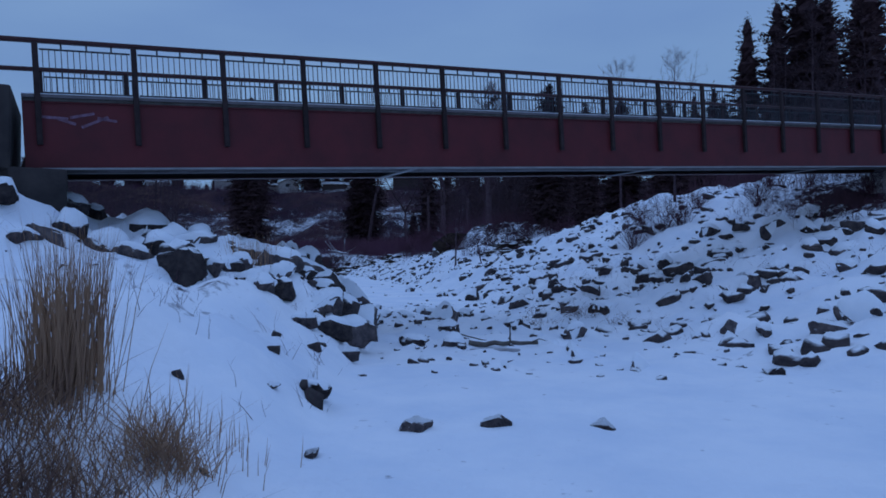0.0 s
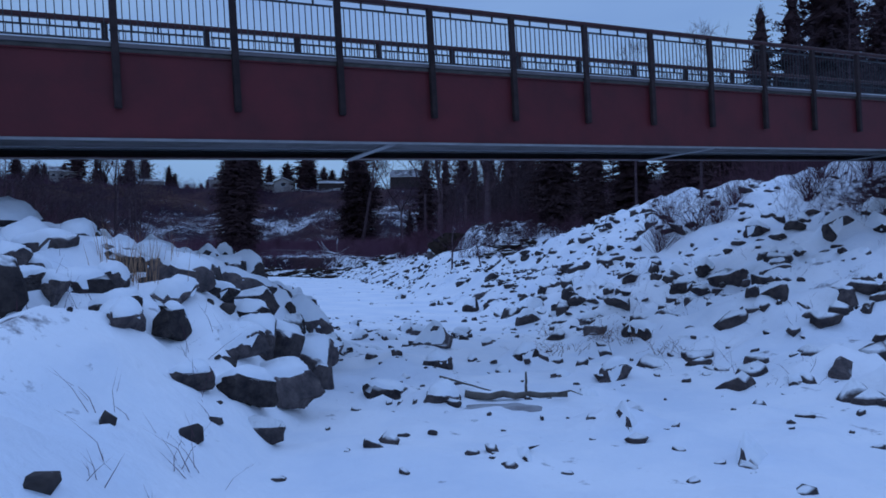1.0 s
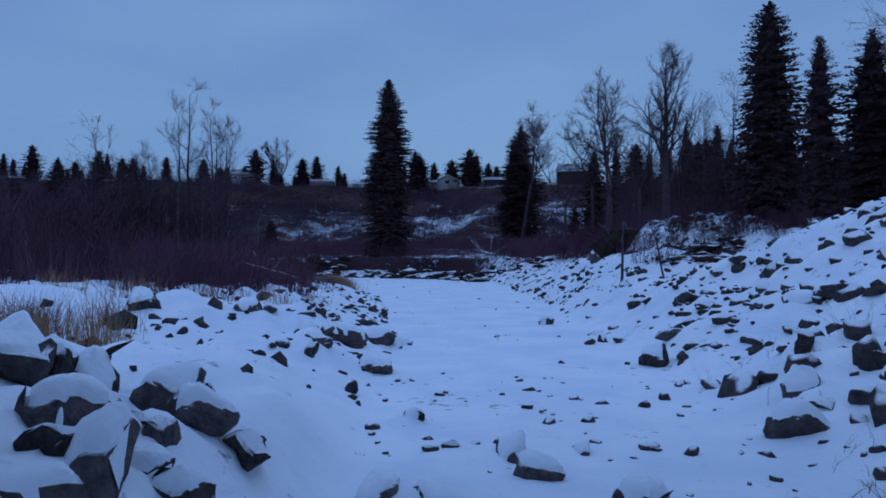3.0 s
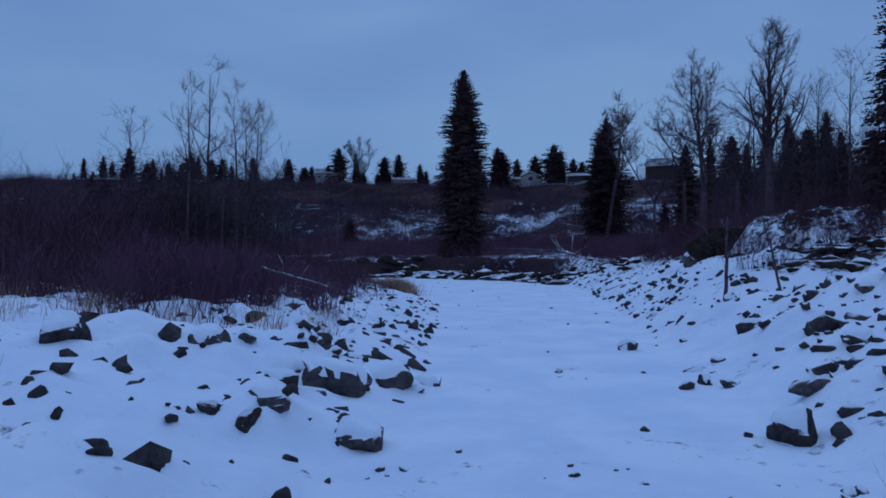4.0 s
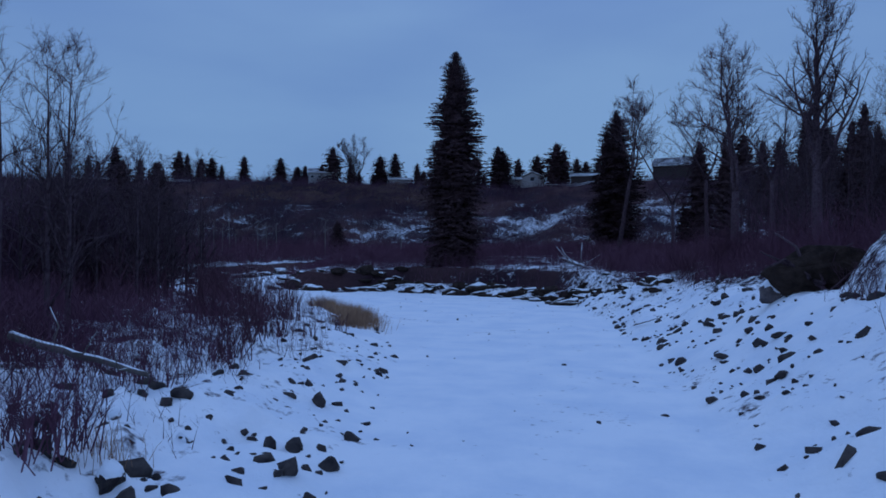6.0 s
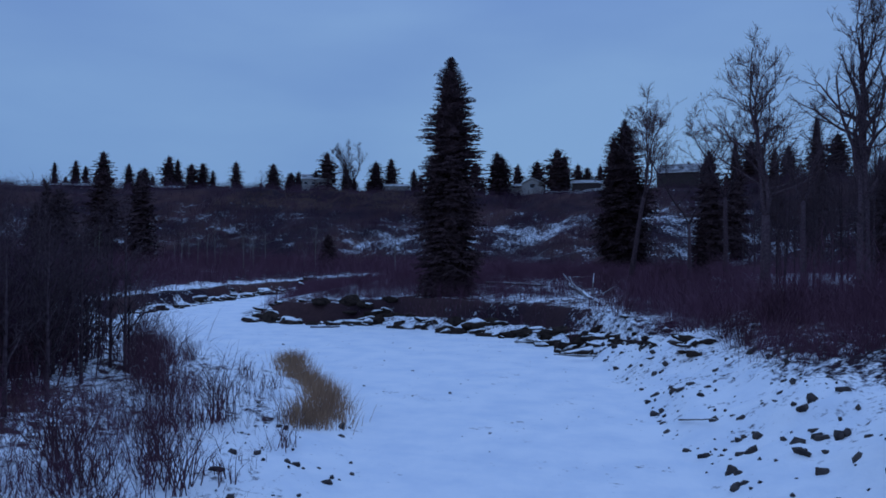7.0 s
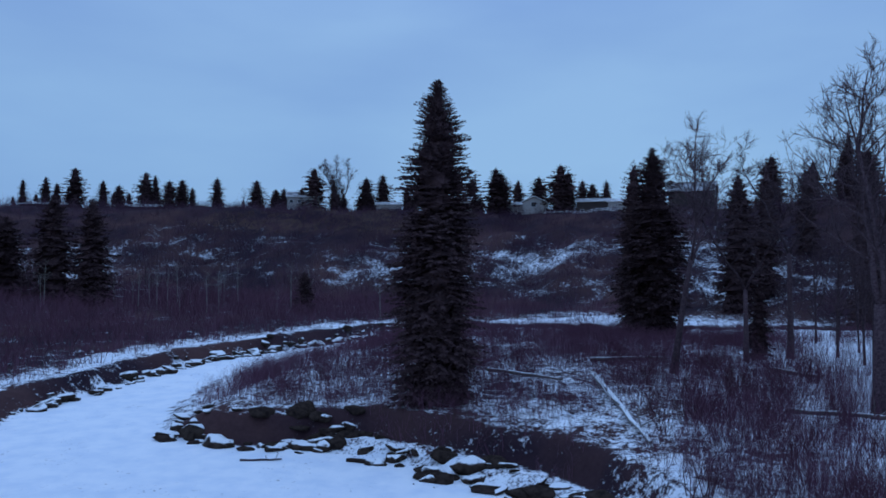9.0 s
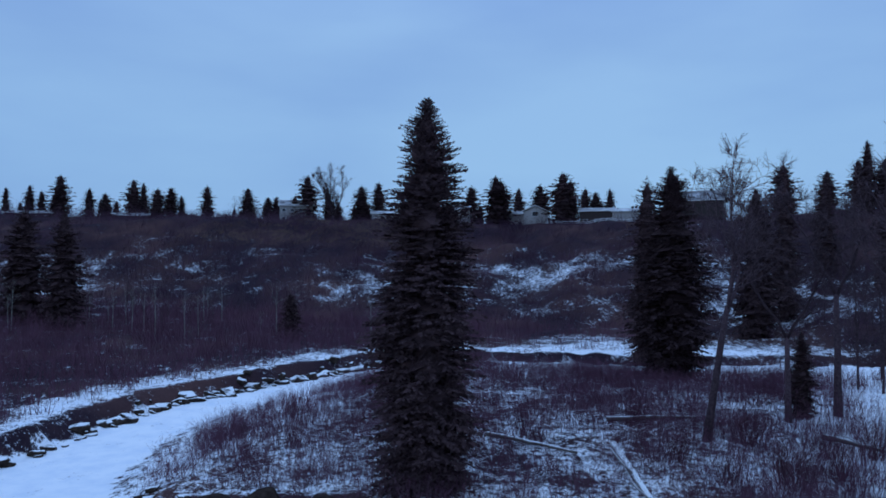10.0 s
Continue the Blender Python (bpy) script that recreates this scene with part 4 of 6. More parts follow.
# low far trees that fill the skyline
for i in range(70):
    x = woods.uniform(-300, 20)
    y = float(np.interp(x, [-300, -250, -165, -80, 20], [285, 300, 335, 350, 335])) + woods.uniform(6, 34)
    c = copy_thing(small[i % 3], Matrix.Translation((x, y, float(ground_z(x, y)[0]) - 0.2)) @ Matrix.Rotation(i * 2.1, 4, "Z"))
    k = woods.uniform(0.35, 0.8)
    c.scale = (k * 1.4, k * 1.4, k)

bare_tree(0.0, 124.0, 23.5, "tall bare cottonwood with a forked round crown", 31, limbs=14, first=0.34, r0=0.5, forks=3, spread=0.56, per=8, reach=0.042, open_=0.24, twig=1.7)
bare_tree(7.3, 117.5, 26.0, "tall bare cottonwood with many upright limbs", 32, limbs=24, first=0.34, r0=0.6, spread=0.52, per=9, rise=0.16, reach=0.045, twig=1.7)
bare_tree(-14.3, 137.7, 23.6, "leaning bare tree with a twisted crown", 33, limbs=12, first=0.5, lean=0.15, r0=0.32, forks=3, spread=0.5, per=5, reach=0.042, twig=1.7)
bare_tree(-3.0, 150.0, 24.0, "bare cottonwood with a broken top", 37, limbs=9, first=0.5, r0=0.34, forks=2, spread=0.5, twig=1.7)
bare_tree(4.5, 134.0, 21.0, "bare cottonwood with a broken top", 38, limbs=9, first=0.45, r0=0.34, forks=2, spread=0.5, twig=1.7)
bare_tree(-7.5, 146.0, 22.0, "bare cottonwood with slender twisting limbs", 46, limbs=10, first=0.35, r0=0.26, forks=2, spread=0.55, twig=1.7)
bare_tree(-17.7, 45.4, 7.6, "thin crooked bare sapling in the brush", 34, limbs=7, first=0.3, r0=0.07, bend=0.035, spread=0.36, per=5, reach=0.045)
bare_tree(-19.1, 48.4, 9.4, "tall crooked bare sapling in the brush", 35, limbs=9, first=0.34, r0=0.09, bend=0.03, spread=0.42, per=6, reach=0.045)
bare_tree(-18.2, 49.1, 8.4, "tall bare sapling bent at the top", 45, limbs=9, first=0.3, r0=0.07, bend=0.04, spread=0.34, per=6, reach=0.045)
bare_tree(-18.2, 48.1, 6.2, "thin forked bare sapling in the brush", 48, limbs=3, first=0.6, r0=0.05, bend=0.04, per=5)
bare_tree(-19.4, 51.5, 8.2, "bushy bare tree with a rounded crown of twigs", 36, limbs=18, first=0.12, r0=0.08, spread=0.42, per=8, reach=0.045)
bare_tree(-19.0, 51.8, 8.1, "bushy bare tree with a rounded crown of twigs", 39, limbs=18, first=0.12, r0=0.08, spread=0.46, per=8, reach=0.045)
bare_tree(12.6, 51.5, 11.0, "thin bare tree above the rubble slope", 41, limbs=14, first=0.35, r0=0.1)
bare_tree(13.6, 42.7, 9.0, "thin bare tree above the rubble slope", 42, limbs=12, first=0.35, r0=0.08)
bare_tree(-149.7, 327.5, 22.0, "spreading bare tree beside a house on the plateau", 43, limbs=14, first=0.16, r0=0.42, spread=0.34, forks=5, per=8, reach=0.07, rise=0.2, open_=0.34, twig=1.7)
bare_tree(-191, 322, 9.0, "small bare tree on the plateau", 44, limbs=10, first=0.25, r0=0.15)
grove = [bare_tree(x, y, h, "slender bare tree in the wood", 70 + i, group="bare wood trees", limbs=15, first=0.22, r0=h * 0.009, spread=0.38, levels=2, lite=True) for i, (x, y, h) in enumerate([(9, 92, 14), (16, 104, 17), (24, 96, 15), (5, 104, 16)])]
def wood(name, sources, places, material, label):
    """Many far trees too close together to count, joined."""
    shapes = []
    for s in sources:
        for ch in s.children:
            v = np.empty(len(ch.data.vertices) * 3, np.float32)
            ch.data.vertices.foreach_get("co", v)
            f = np.empty(len(ch.data.polygons) * 3, np.int32)
            ch.data.polygons.foreach_get("vertices", f)
            shapes.append((v.reshape(-1, 3), f.reshape(-1, 3), s))
    pieces = []
    for i, (x, y, k, a) in enumerate(places):
        z = float(ground_z(x, y)[0]) - 0.1
        turn = np.array([[math.cos(a), -math.sin(a), 0], [math.sin(a), math.cos(a), 0], [0, 0, 1]])
        for v, f, s in shapes:
            if s is sources[i % len(sources)]:
                pieces.append((v @ turn.T * k + [x, y, z], f))
    return tagged(new(name, mesh_of(name, *merged(pieces), material, True)), label, "trees", kind="stuff")


near_wood, far_wood = [], []
for i in range(200):
    x, y = woods.uniform(6, 70), woods.uniform(72, 205)
    if i > 145:
        x, y = woods.uniform(18, 64), woods.uniform(46, 84)
    if y > 104 and x < 9 or y < 84 and x < 14:
        continue
    k = woods.uniform(0.65, 1.2) * (0.5 if x / y < 0.44 and y < 100 else 1.0)
    (near_wood if y < 140 and x < 40 else far_wood).append((x, y, k, woods.uniform(0, 6.2)))
for i in range(46):
    x, y = woods.uniform(1, 27), woods.uniform(132, 176)
    near_wood.append((x, y, woods.uniform(0.7, 0.95) + 0.012 * max(0, x), woods.uniform(0, 6.2)))
for i, (x, y, k, a) in enumerate(near_wood):
    c = copy_thing(grove[i % 4], Matrix.Translation((x, y, float(ground_z(x, y)[0]) - 0.1)) @ Matrix.Rotation(a, 4, "Z") @ Matrix.Rotation(woods.uniform(-0.06, 0.06), 4, "X"))
    c.scale = (k, k, k * woods.uniform(0.9, 1.15))
for i in range(45):
    far_wood.append((woods.uniform(0, 62), woods.uniform(185, 300), woods.uniform(0.6, 1.0), woods.uniform(0, 6.2)))
for i in range(70):
    far_wood.append((woods.uniform(-270, -112), woods.uniform(178, 262), woods.uniform(0.4, 0.8), woods.uniform(0, 6.2)))
wood("bare_wood", grove, far_wood, M_BARK, "dense leafless wood on the far valley side")
pale = bare_tree(-120, 190, 9.0, "pale slender aspen in the valley brush", 90, M_PALEBARK, "aspens", limbs=7, first=0.5, r0=0.11, levels=2, lite=True)
for i in range(26):
    x, y = woods.uniform(-170, -60), woods.uniform(170, 222)
    k = woods.uniform(0.6, 1.15)
    c = copy_thing(pale, Matrix.Translation((x, y, float(ground_z(x, y)[0]) - 0.1)) @ Matrix.Rotation(woods.uniform(0, 6.2), 4, "Z"))
    c.scale = (k, k, k)
thin = bare_tree(-33, 72, 6.5, "bare alder in the creek-side thicket", 91, None, "thicket trees", limbs=20, first=0.1, r0=0.07, spread=0.5, levels=2, lite=True)
for i in range(150):
    x, y = woods.uniform(-84, -24), woods.uniform(54, 100)
    k = woods.uniform(0.8, 1.45)
    if i < 60:
        d, a = woods.uniform(27, 62), radians(woods.uniform(41, 58))
        x, y = -5.6 - d * math.sin(a), 45.7 + d * math.cos(a)
        k = woods.uniform(0.9, 1.4)
        if bank_d(np.array([x]), np.array([y]))[2][0] or bank_d(np.array([x]), np.array([y]))[0][0] < 9:
            continue
    elif x > -25 - max(0, y - 60) * 0.7:
        continue
    c = copy_thing(thin, Matrix.Translation((x, y, float(ground_z(x, y)[0]) - 0.1)) @ Matrix.Rotation(woods.uniform(0, 6.2), 4, "Z"))
    c.scale = (k, k, k)


# ---- brush ----
def spots(n, box_, rng, keep):
    """Random places in a box for which keep(x, y) holds."""
    x, y = rng.uniform(box_[0], box_[1], n), rng.uniform(box_[2], box_[3], n)
    ok = keep(x, y)
    return x[ok], y[ok]


def foot_g(x, y):
    d, s = line_distance(x, y, FOOT)
    return np.where(s > 0, d, -d)


def brush(name, x, y, per, high, radius, spread, material, label, rng, twigs=0, lean=0.25, category="brush", simple=True):
    """Clumps of bare stems at the given places, as one sheet of brush."""
    n = len(x)
    size = rng.uniform(0.6, 1.25, n) * (1 + 0.5 * vnoise(x * 0.13, y * 0.13, 29))
    bx = np.repeat(x, per) + rng.normal(0, spread, n * per)
    by = np.repeat(y, per) + rng.normal(0, spread, n * per)
    ok = ~in_creek(bx, by)
    sz = np.repeat(size, per)[ok]
    bx, by = bx[ok], by[ok]
    base = np.stack([bx, by, ground_z(bx, by) - 0.04], 1)
    ht = rng.uniform(high[0], high[1], len(bx)) * sz
    ln = rng.normal(0, lean, (len(bx), 2))
    pieces = [stems(base, ht, ln, rng.uniform(0.7, 1.3, len(bx)) * radius, rng, 0.12, simple)]
    for _ in range(twigs):
        f = rng.uniform(0.35, 0.9, len(bx))
        b2 = base + np.stack([ln[:, 0], ln[:, 1], np.ones(len(bx))], 1) * (ht * f)[:, None]
        pieces.append(stems(b2, ht * rng.uniform(0.25, 0.5, len(bx)), ln + rng.normal(0, 0.55, ln.shape), np.full(len(bx), radius * 0.6), rng, 0.12, True))
    ob = new(name, mesh_of(name, *merged(pieces), material))
    return tagged(ob, label, category, kind="stuff")


rb = np.random.default_rng(7)


def k_left_low(x, y):
    dl, dr, c = bank_d(x, y)
    return ~c & (dl < dr) & (dl > 2.5) & (dl < 13) & (rb.random(len(x)) < np.clip((dl - 2) / 7, 0, 1) * smooth((y - 34) / 12))


def k_tangle(x, y):
    dl, dr, c = bank_d(x, y)
    return ~c & (dl < dr) & (dl > 4.0) & (dl < 15) & (rb.random(len(x)) < np.clip((dl - 3) / 7, 0, 0.85) * (0.5 + 2.6 * vnoise(x * 0.3, y * 0.3, 24)) * (0.2 + 0.8 * smooth((60 - y) / 6)))


def k_tall(x, y):
    dl, dr, c = bank_d(x, y)
    return ~c & (dl < dr) & (dl > 16 - 5 * smooth((y - 66) / 6) + 5 * vnoise(x * 0.15, y * 0.15, 25)) & (dl < 48) & ((y > 61) | (x < -46))


def k_edge(x, y):
    dl, dr, c = bank_d(x, y)
    return ~c & (dr < dl) & (dr > 5.0 + 6 * vnoise(x * 0.25, y * 0.25, 26))


def k_crest(x, y):
    g = foot_g(x, y)
    return (g > 84) & (g < 116) & (rb.random(len(x)) < 0.45 + vnoise(x * 0.08, y * 0.08, 27) * 1.6)


def k_thicket(x, y):
    dl, dr, c = bank_d(x, y)
    return ~c & (dl < dr) & (dl > 12.5 + 6 * smooth((68 - y) / 6) * smooth((y - 54) / 4) + 10 * vnoise(x * 0.16, y * 0.16, 28)) & (dl < 48)


def k_pen(x, y):
    dl, dr, c = bank_d(x, y)
    edge = np.clip((dr - 2) / 5, 0.0, 1.0)
    return ~c & (dr < dl) & (y > 102) & (y < 174) & (x < 16) & (dr > 1.6) & (rb.random(len(x)) < edge * (0.6 + 1.3 * vnoise(x * 0.12, y * 0.12, 21)) * (1 - 0.65 * smooth((x + 6) / 8)))


def k_right(x, y):
    dl, dr, c = bank_d(x, y)
    return ~c & (dr < dl) & (dr > 7) & (foot_g(x, y) < 40) & ((y < 97) | (x > 15)) & (rb.random(len(x)) < np.clip((dr - 6) / 5, 0, 1))


def k_flat(x, y):
    dl, dr, c = bank_d(x, y)
    return ~c & (dl < dr) & (dl > 5) & (foot_g(x, y) < 12) & (y > 105) & ((x < -46) | (rb.random(len(x)) < 0.4))


def k_hill(x, y):
    g = foot_g(x, y)
    return (g > 5) & (g < 96) & (rb.random(len(x)) < 0.72 + vnoise(x * 0.06, y * 0.06, 22) * 0.7)


def k_sprig(x, y):
    dl, dr, c = bank_d(x, y)
    return ~c & (dl < dr) & (dl < 7)


brush("snow_sprigs", *spots(60, (-9, -1, 5.5, 15), rb, k_sprig), 4, (0.2, 0.65), 0.004, 0.16, M_BRUSH, "thin dead stalks poking through the bank snow", rb, 1, 0.35, simple=False)
brush("slope_sprigs", *spots(70, (2, 16, 16, 34), rb, lambda x, y: ~in_creek(x, y)), 5, (0.2, 0.55), 0.004, 0.2, M_BRUSH, "thin dead twigs among the rubble", rb, 2, 0.6, simple=False)
brush("slope_top_brush", *spots(110, (13.5, 21, 26.5, 36), rb, lambda x, y: ~in_creek(x, y)), 10, (0.25, 0.85), 0.009, 0.35, M_BRUSH, "brown bare twigs at the top of the rubble slope", rb, 3, 0.45)
brush("creekside_twigs", *spots(1500, (-28, -6, 36, 84), rb, k_left_low), 14, (0.35, 1.1), 0.008, 0.35, M_BRUSH, "thin dark bare stems standing in the bank snow", rb, 2)
brush("tangled_brush", *spots(3600, (-30, -11, 37, 68), rb, k_tangle), 7, (0.5, 1.7), 0.013, 0.3, M_WILLOW, "tangled purple-brown bare brush over the bank snow", rb, 4, 0.2)
brush("thicket", *spots(4200, (-95, -14, 36, 112), rb, k_thicket), 11, (1.2, 3.6), 0.024, 0.6, M_BRUSH, "dense dark leafless thicket beside the creek", rb, 2, 0.2)
brush("tall_thicket", *spots(3600, (-95, -18, 42, 112), rb, k_tall), 11, (2.8, 5.8), 0.034, 0.9, M_HILL, "tall dark leafless alder thicket behind the creek brush", rb, 3, 0.16)
brush("willow_brush", *spots(15000, (-66, 16, 104, 184), rb, k_pen), 10, (0.6, 2.1), 0.018, 0.6, M_WILLOW, "red-brown bare willow brush on the river bend", rb, 2, 0.22)
brush("bank_brush", *spots(3900, (-8, 60, 74, 200), rb, k_right), 14, (1.2, 4.2), 0.02, 0.7, M_WILLOW, "red-brown bare brush under the wood", rb, 1, 0.22)
brush("wood_brush", *spots(480, (-12, 20, 116, 180), rb, k_pen), 12, (1.0, 3.6), 0.02, 0.6, M_WILLOW, "tall red-brown bare brush under the cottonwoods", rb, 2, 0.22)
brush("slope_brush", *spots(1500, (17, 64, 34, 80), rb, k_right), 12, (0.9, 3.0), 0.018, 0.6, M_BRUSH, "bare brush at the edge of the wood", rb, 1, 0.25)
brush("valley_brush", *spots(6000, (-215, -20, 112, 236), rb, k_flat), 9, (1.4, 4.4), 0.032, 0.9, M_WILLOW, "brown leafless brush on the valley floor", rb, 1, 0.22)
brush("edge_brush", *spots(1250, (-12, 6, 78, 108), rb, k_edge), 14, (0.5, 1.7), 0.013, 0.5, M_WILLOW, "red-brown bare twigs along the snowy bank", rb, 2, 0.3)
brush("hillside_thicket", *spots(2600, (-300, 60, 160, 340), rb, lambda x, y: (foot_g(x, y) > 8) & (foot_g(x, y) < 84) & (vnoise(x * 0.05, y * 0.09, 33) > 0.12)), 20, (1.4, 4.0), 0.06, 1.5, M_HILL, "dark rounded clumps of bare bushes on the valley side", rb, 1, 0.3)
brush("crest_brush", *spots(4200, (-330, 60, 230, 372), rb, k_crest), 9, (1.5, 5.5), 0.06, 1.2, M_HILL, "dark leafless hedge brush along the plateau edge", rb, 1, 0.25)
brush("hillside_grass", *spots(5200, (-260, -20, 270, 346), rb, lambda x, y: (foot_g(x, y) > 58) & (foot_g(x, y) < 96) & (vnoise(x * 0.03, y * 0.05, 47) > 0.02 + 0.3 * smooth((np.abs(x + 118) - 40) / 60))), 12, (0.4, 1.2), 0.07, 0.9, M_TAN, "dull tan dry grass under the plateau edge", rb, 0, 0.2, "grass")
brush("hillside_brush", *spots(14500, (-330, 90, 150, 345), rb, k_hill), 11, (0.7, 3.2), 0.036, 1.0, M_HILL, "brown leafless brush on the steep valley side", rb, 1, 0.3)


def shrub(x, y, h, n, label, seed, material=None, spread=0.12, lean=0.55, radius=0.012, twigs=5):
    """One bare shrub: stems that fan out from a root."""
    rng = np.random.default_rng(seed)
    z = float(ground_z(x, y)[0])
    b = np.stack([rng.normal(0, spread, n), rng.normal(0, spread, n), np.full(n, -0.05)], 1)
    ln = rng.normal(0, lean, (n, 2))
    ht = h * rng.uniform(0.55, 1.0, n) / np.sqrt(1 + (ln ** 2).sum(1))
    ob = empty("bare_shrub", Matrix.Translation((x, y, z)))
    tagged(part("stem_fan", mesh_of("stem_fan", *stems(b, ht, ln, np.full(n, radius), rng), material or M_BRUSH), None, ob), kind="stuff")
    tw = []
    for _ in range(twigs):
        f = rng.uniform(0.3, 0.95, n)
        b2 = b + np.stack([ln[:, 0], ln[:, 1], np.ones(n)], 1) * (ht * f)[:, None]
        tw.append(stems(b2, ht * rng.uniform(0.2, 0.5, n), ln * 0.8 + rng.normal(0, 0.6, ln.shape), np.full(n, radius * 0.5), rng))
    tagged(part("twig_spray", mesh_of("twig_spray", *merged(tw), material or M_BRUSH), None, ob), kind="stuff")
    return tagged(ob, label, "shrub", "bare shrubs")


for i, (x, y, h) in enumerate([(8.9, 34.2, 1.9), (9.6, 35.4, 1.7), (10.6, 34.7, 2.3), (11.3, 34.4, 1.9), (14.4, 33.3, 1.8), (15.8, 35.0, 1.6), (17.5, 34.6, 2.0), (12.8, 36.5, 1.3), (18.5, 31.8, 1.8)]):
    shrub(x, y, h, 46, "grey-brown bare shrub on the snowy rubble slope", 100 + i)
for i, (x, y, h) in enumerate([(3.0, 22.4, 0.5), (4.3, 23.4, 0.6), (4.6, 22.1, 0.55), (2.3, 21.5, 0.4), (4.9, 20.5, 0.6), (3.4, 26.0, 0.4), (4.3, 23.0, 0.5)]):
    shrub(x, y, h, 22, "flattened dead brown twigs among the riffle stones", 190 + i, M_DEAD, 0.25, 1.3, 0.008, 3)
for i, (x, y, h) in enumerate([(-27.2, 76.9, 1.3), (-22.0, 66.4, 1.4), (-24.5, 74.7, 1.2), (-19.1, 60.8, 1.1), (-19.3, 67.6, 1.0), (-18.1, 62.4, 0.9), (-21.0, 70.5, 1.0), (-23.5, 63.0, 1.6)]):
    shrub(x, y, h, 16, "small dark bare bush standing in the bank snow", 400 + i, None, 0.25, 0.22, 0.018, 2)
for i, (x, y, h) in enumerate([(5.0, 57.5, 1.5), (3.6, 58.0, 1.3), (6.6, 57.8, 1.4), (8.0, 56.8, 1.4), (2.6, 59.6, 1.2), (4.4, 59.4, 1.4), (9.5, 57.6, 1.5), (7.2, 59.4, 1.3), (1.6, 62.0, 1.3), (5.6, 61.0, 1.3)]):
    shrub(x, y, h, 40, "bare brown shrub on the snowy hummock", 110 + i, spread=0.3, lean=0.25)
for i in range(22):
    shrub(woods.uniform(0.8, 11), woods.uniform(56.2, 61.5), woods.uniform(0.7, 1.4), 26, "bare brown shrub on the snowy hummock", 300 + i, spread=0.3, lean=0.22, radius=0.01)
for i, (x, y, h) in enumerate([(-30, 73, 3.0), (-31.6, 74.4, 3.4), (-28.6, 71.4, 2.6), (-33.5, 76, 3.2), (-26.4, 69.5, 2.4), (-22.6, 65.4, 3.4), (-19.6, 59.0, 1.2), (-16.0, 46.5, 1.6), (-14.6, 44.0, 1.5), (-12.6, 37.0, 1.4)]):
    shrub(x, y, h, 50, "dark bare shrub on the creek bank", 130 + i, spread=0.4, lean=0.3, radius=0.016)
for i, (x, y, h) in enumerate([(-13.6, 41.5, 1.7), (-14.6, 43.0, 1.9), (-12.9, 43.2, 1.5), (-15.4, 45.2, 2.0), (-14.2, 39.8, 1.5), (-16.4, 42.0, 2.1), (-12.2, 45.0, 1.2)]):
    shrub(x, y, h, 90, "dense red-brown bare bush at the snow's edge", 170 + i, M_WILLOW, 0.4, 0.22, 0.014)
for i in range(14):
    y = woods.uniform(58, 72)
    x = -25.0 - (y - 58) * 0.55 - woods.uniform(0, 7)
    shrub(x, y, woods.uniform(2.2, 3.6), 13, "dark bare willow bush with sturdy stems", 340 + i, spread=0.4, lean=0.2, radius=0.036, twigs=2)
for i in range(18):
    shrub(woods.uniform(-16, 6), woods.uniform(97, 127), woods.uniform(1.6, 3.0), 15, "dark bare willow bush with sturdy stems", 360 + i, spread=0.35, lean=0.3, radius=0.034, twigs=3)
for i, (x, y, h) in enumerate([(-29.0, 135.7, 3.6), (-27.2, 134, 2.0), (-51.7, 137.2, 2.6), (-54, 132, 2.0), (-46, 128, 2.2), (-8, 128, 3.0), (-2.5, 122, 3.2), (-12, 121, 2.4), (-20, 142, 2.6), (-6, 136, 2.8), (1.5, 113, 3.0)]):
    shrub(x, y, h, 50, "red-brown bare shrub in the willow flat", 150 + i, M_WILLOW, 0.35, 0.28, 0.02)

for i, (x, y, h) in enumerate([(-8.8, 128, 4.2), (-9.6, 129, 3.2), (-11.2, 138, 3.4), (-3.0, 136, 3.4), (-16.2, 131, 2.8), (-13.0, 128, 2.6), (-5.8, 131, 2.8)]):
    shrub(x, y, h, 22, "tall dark bare willow bush on the snowy flat", 420 + i, spread=0.35, lean=0.3, radius=0.034, twigs=4)

for i, (x, y, h) in enumerate([(-18.6, 61.0, 2.2), (-20.4, 62.6, 2.0), (-17.6, 57.6, 1.6), (-20.8, 59.6, 2.6), (-22.4, 68.2, 2.8), (-16.4, 55.0, 1.5), (-35.4, 78.4, 3.0), (-34.2, 79.6, 2.4), (-36.6, 80.4, 2.8), (-34.4, 81.4, 1.5), (-38.6, 83.6, 1.6), (-3.6, 86.2, 2.2), (-4.4, 89.6, 2.4), (-2.2, 88.0, 2.6), (-1.6, 91.5, 2.6)]):
    shrub(x, y, h, 34, "dark many-stemmed bare bush in the shore snow", 440 + i, spread=0.3, lean=0.28, radius=0.02, twigs=3)


# ---- dry grass ----
def grass(x, y, n, h, spread, label, seed, material=None, radius=0.005, lean=0.07, name="dry_grass"):
    rng = np.random.default_rng(seed)
    b = np.stack([rng.normal(0, spread, n), rng.normal(0, spread, n), np.full(n, 0.0)], 1)
    b[:, 2] = ground_z(x + b[:, 0], y + b[:, 1]) - float(ground_z(x, y)[0]) - 0.03
    ob = new(name, mesh_of(name, *stems(b, rng.uniform(0.5, 1.0, n) * h, rng.normal(0, lean, (n, 2)) + b[:, :2] * 0.15, np.full(n, radius), rng, 0.04), material or M_STRAW))
    ob.location = (x, y, float(ground_z(x, y)[0]))
    return tagged(ob, label, "grass", "dry grass tufts")


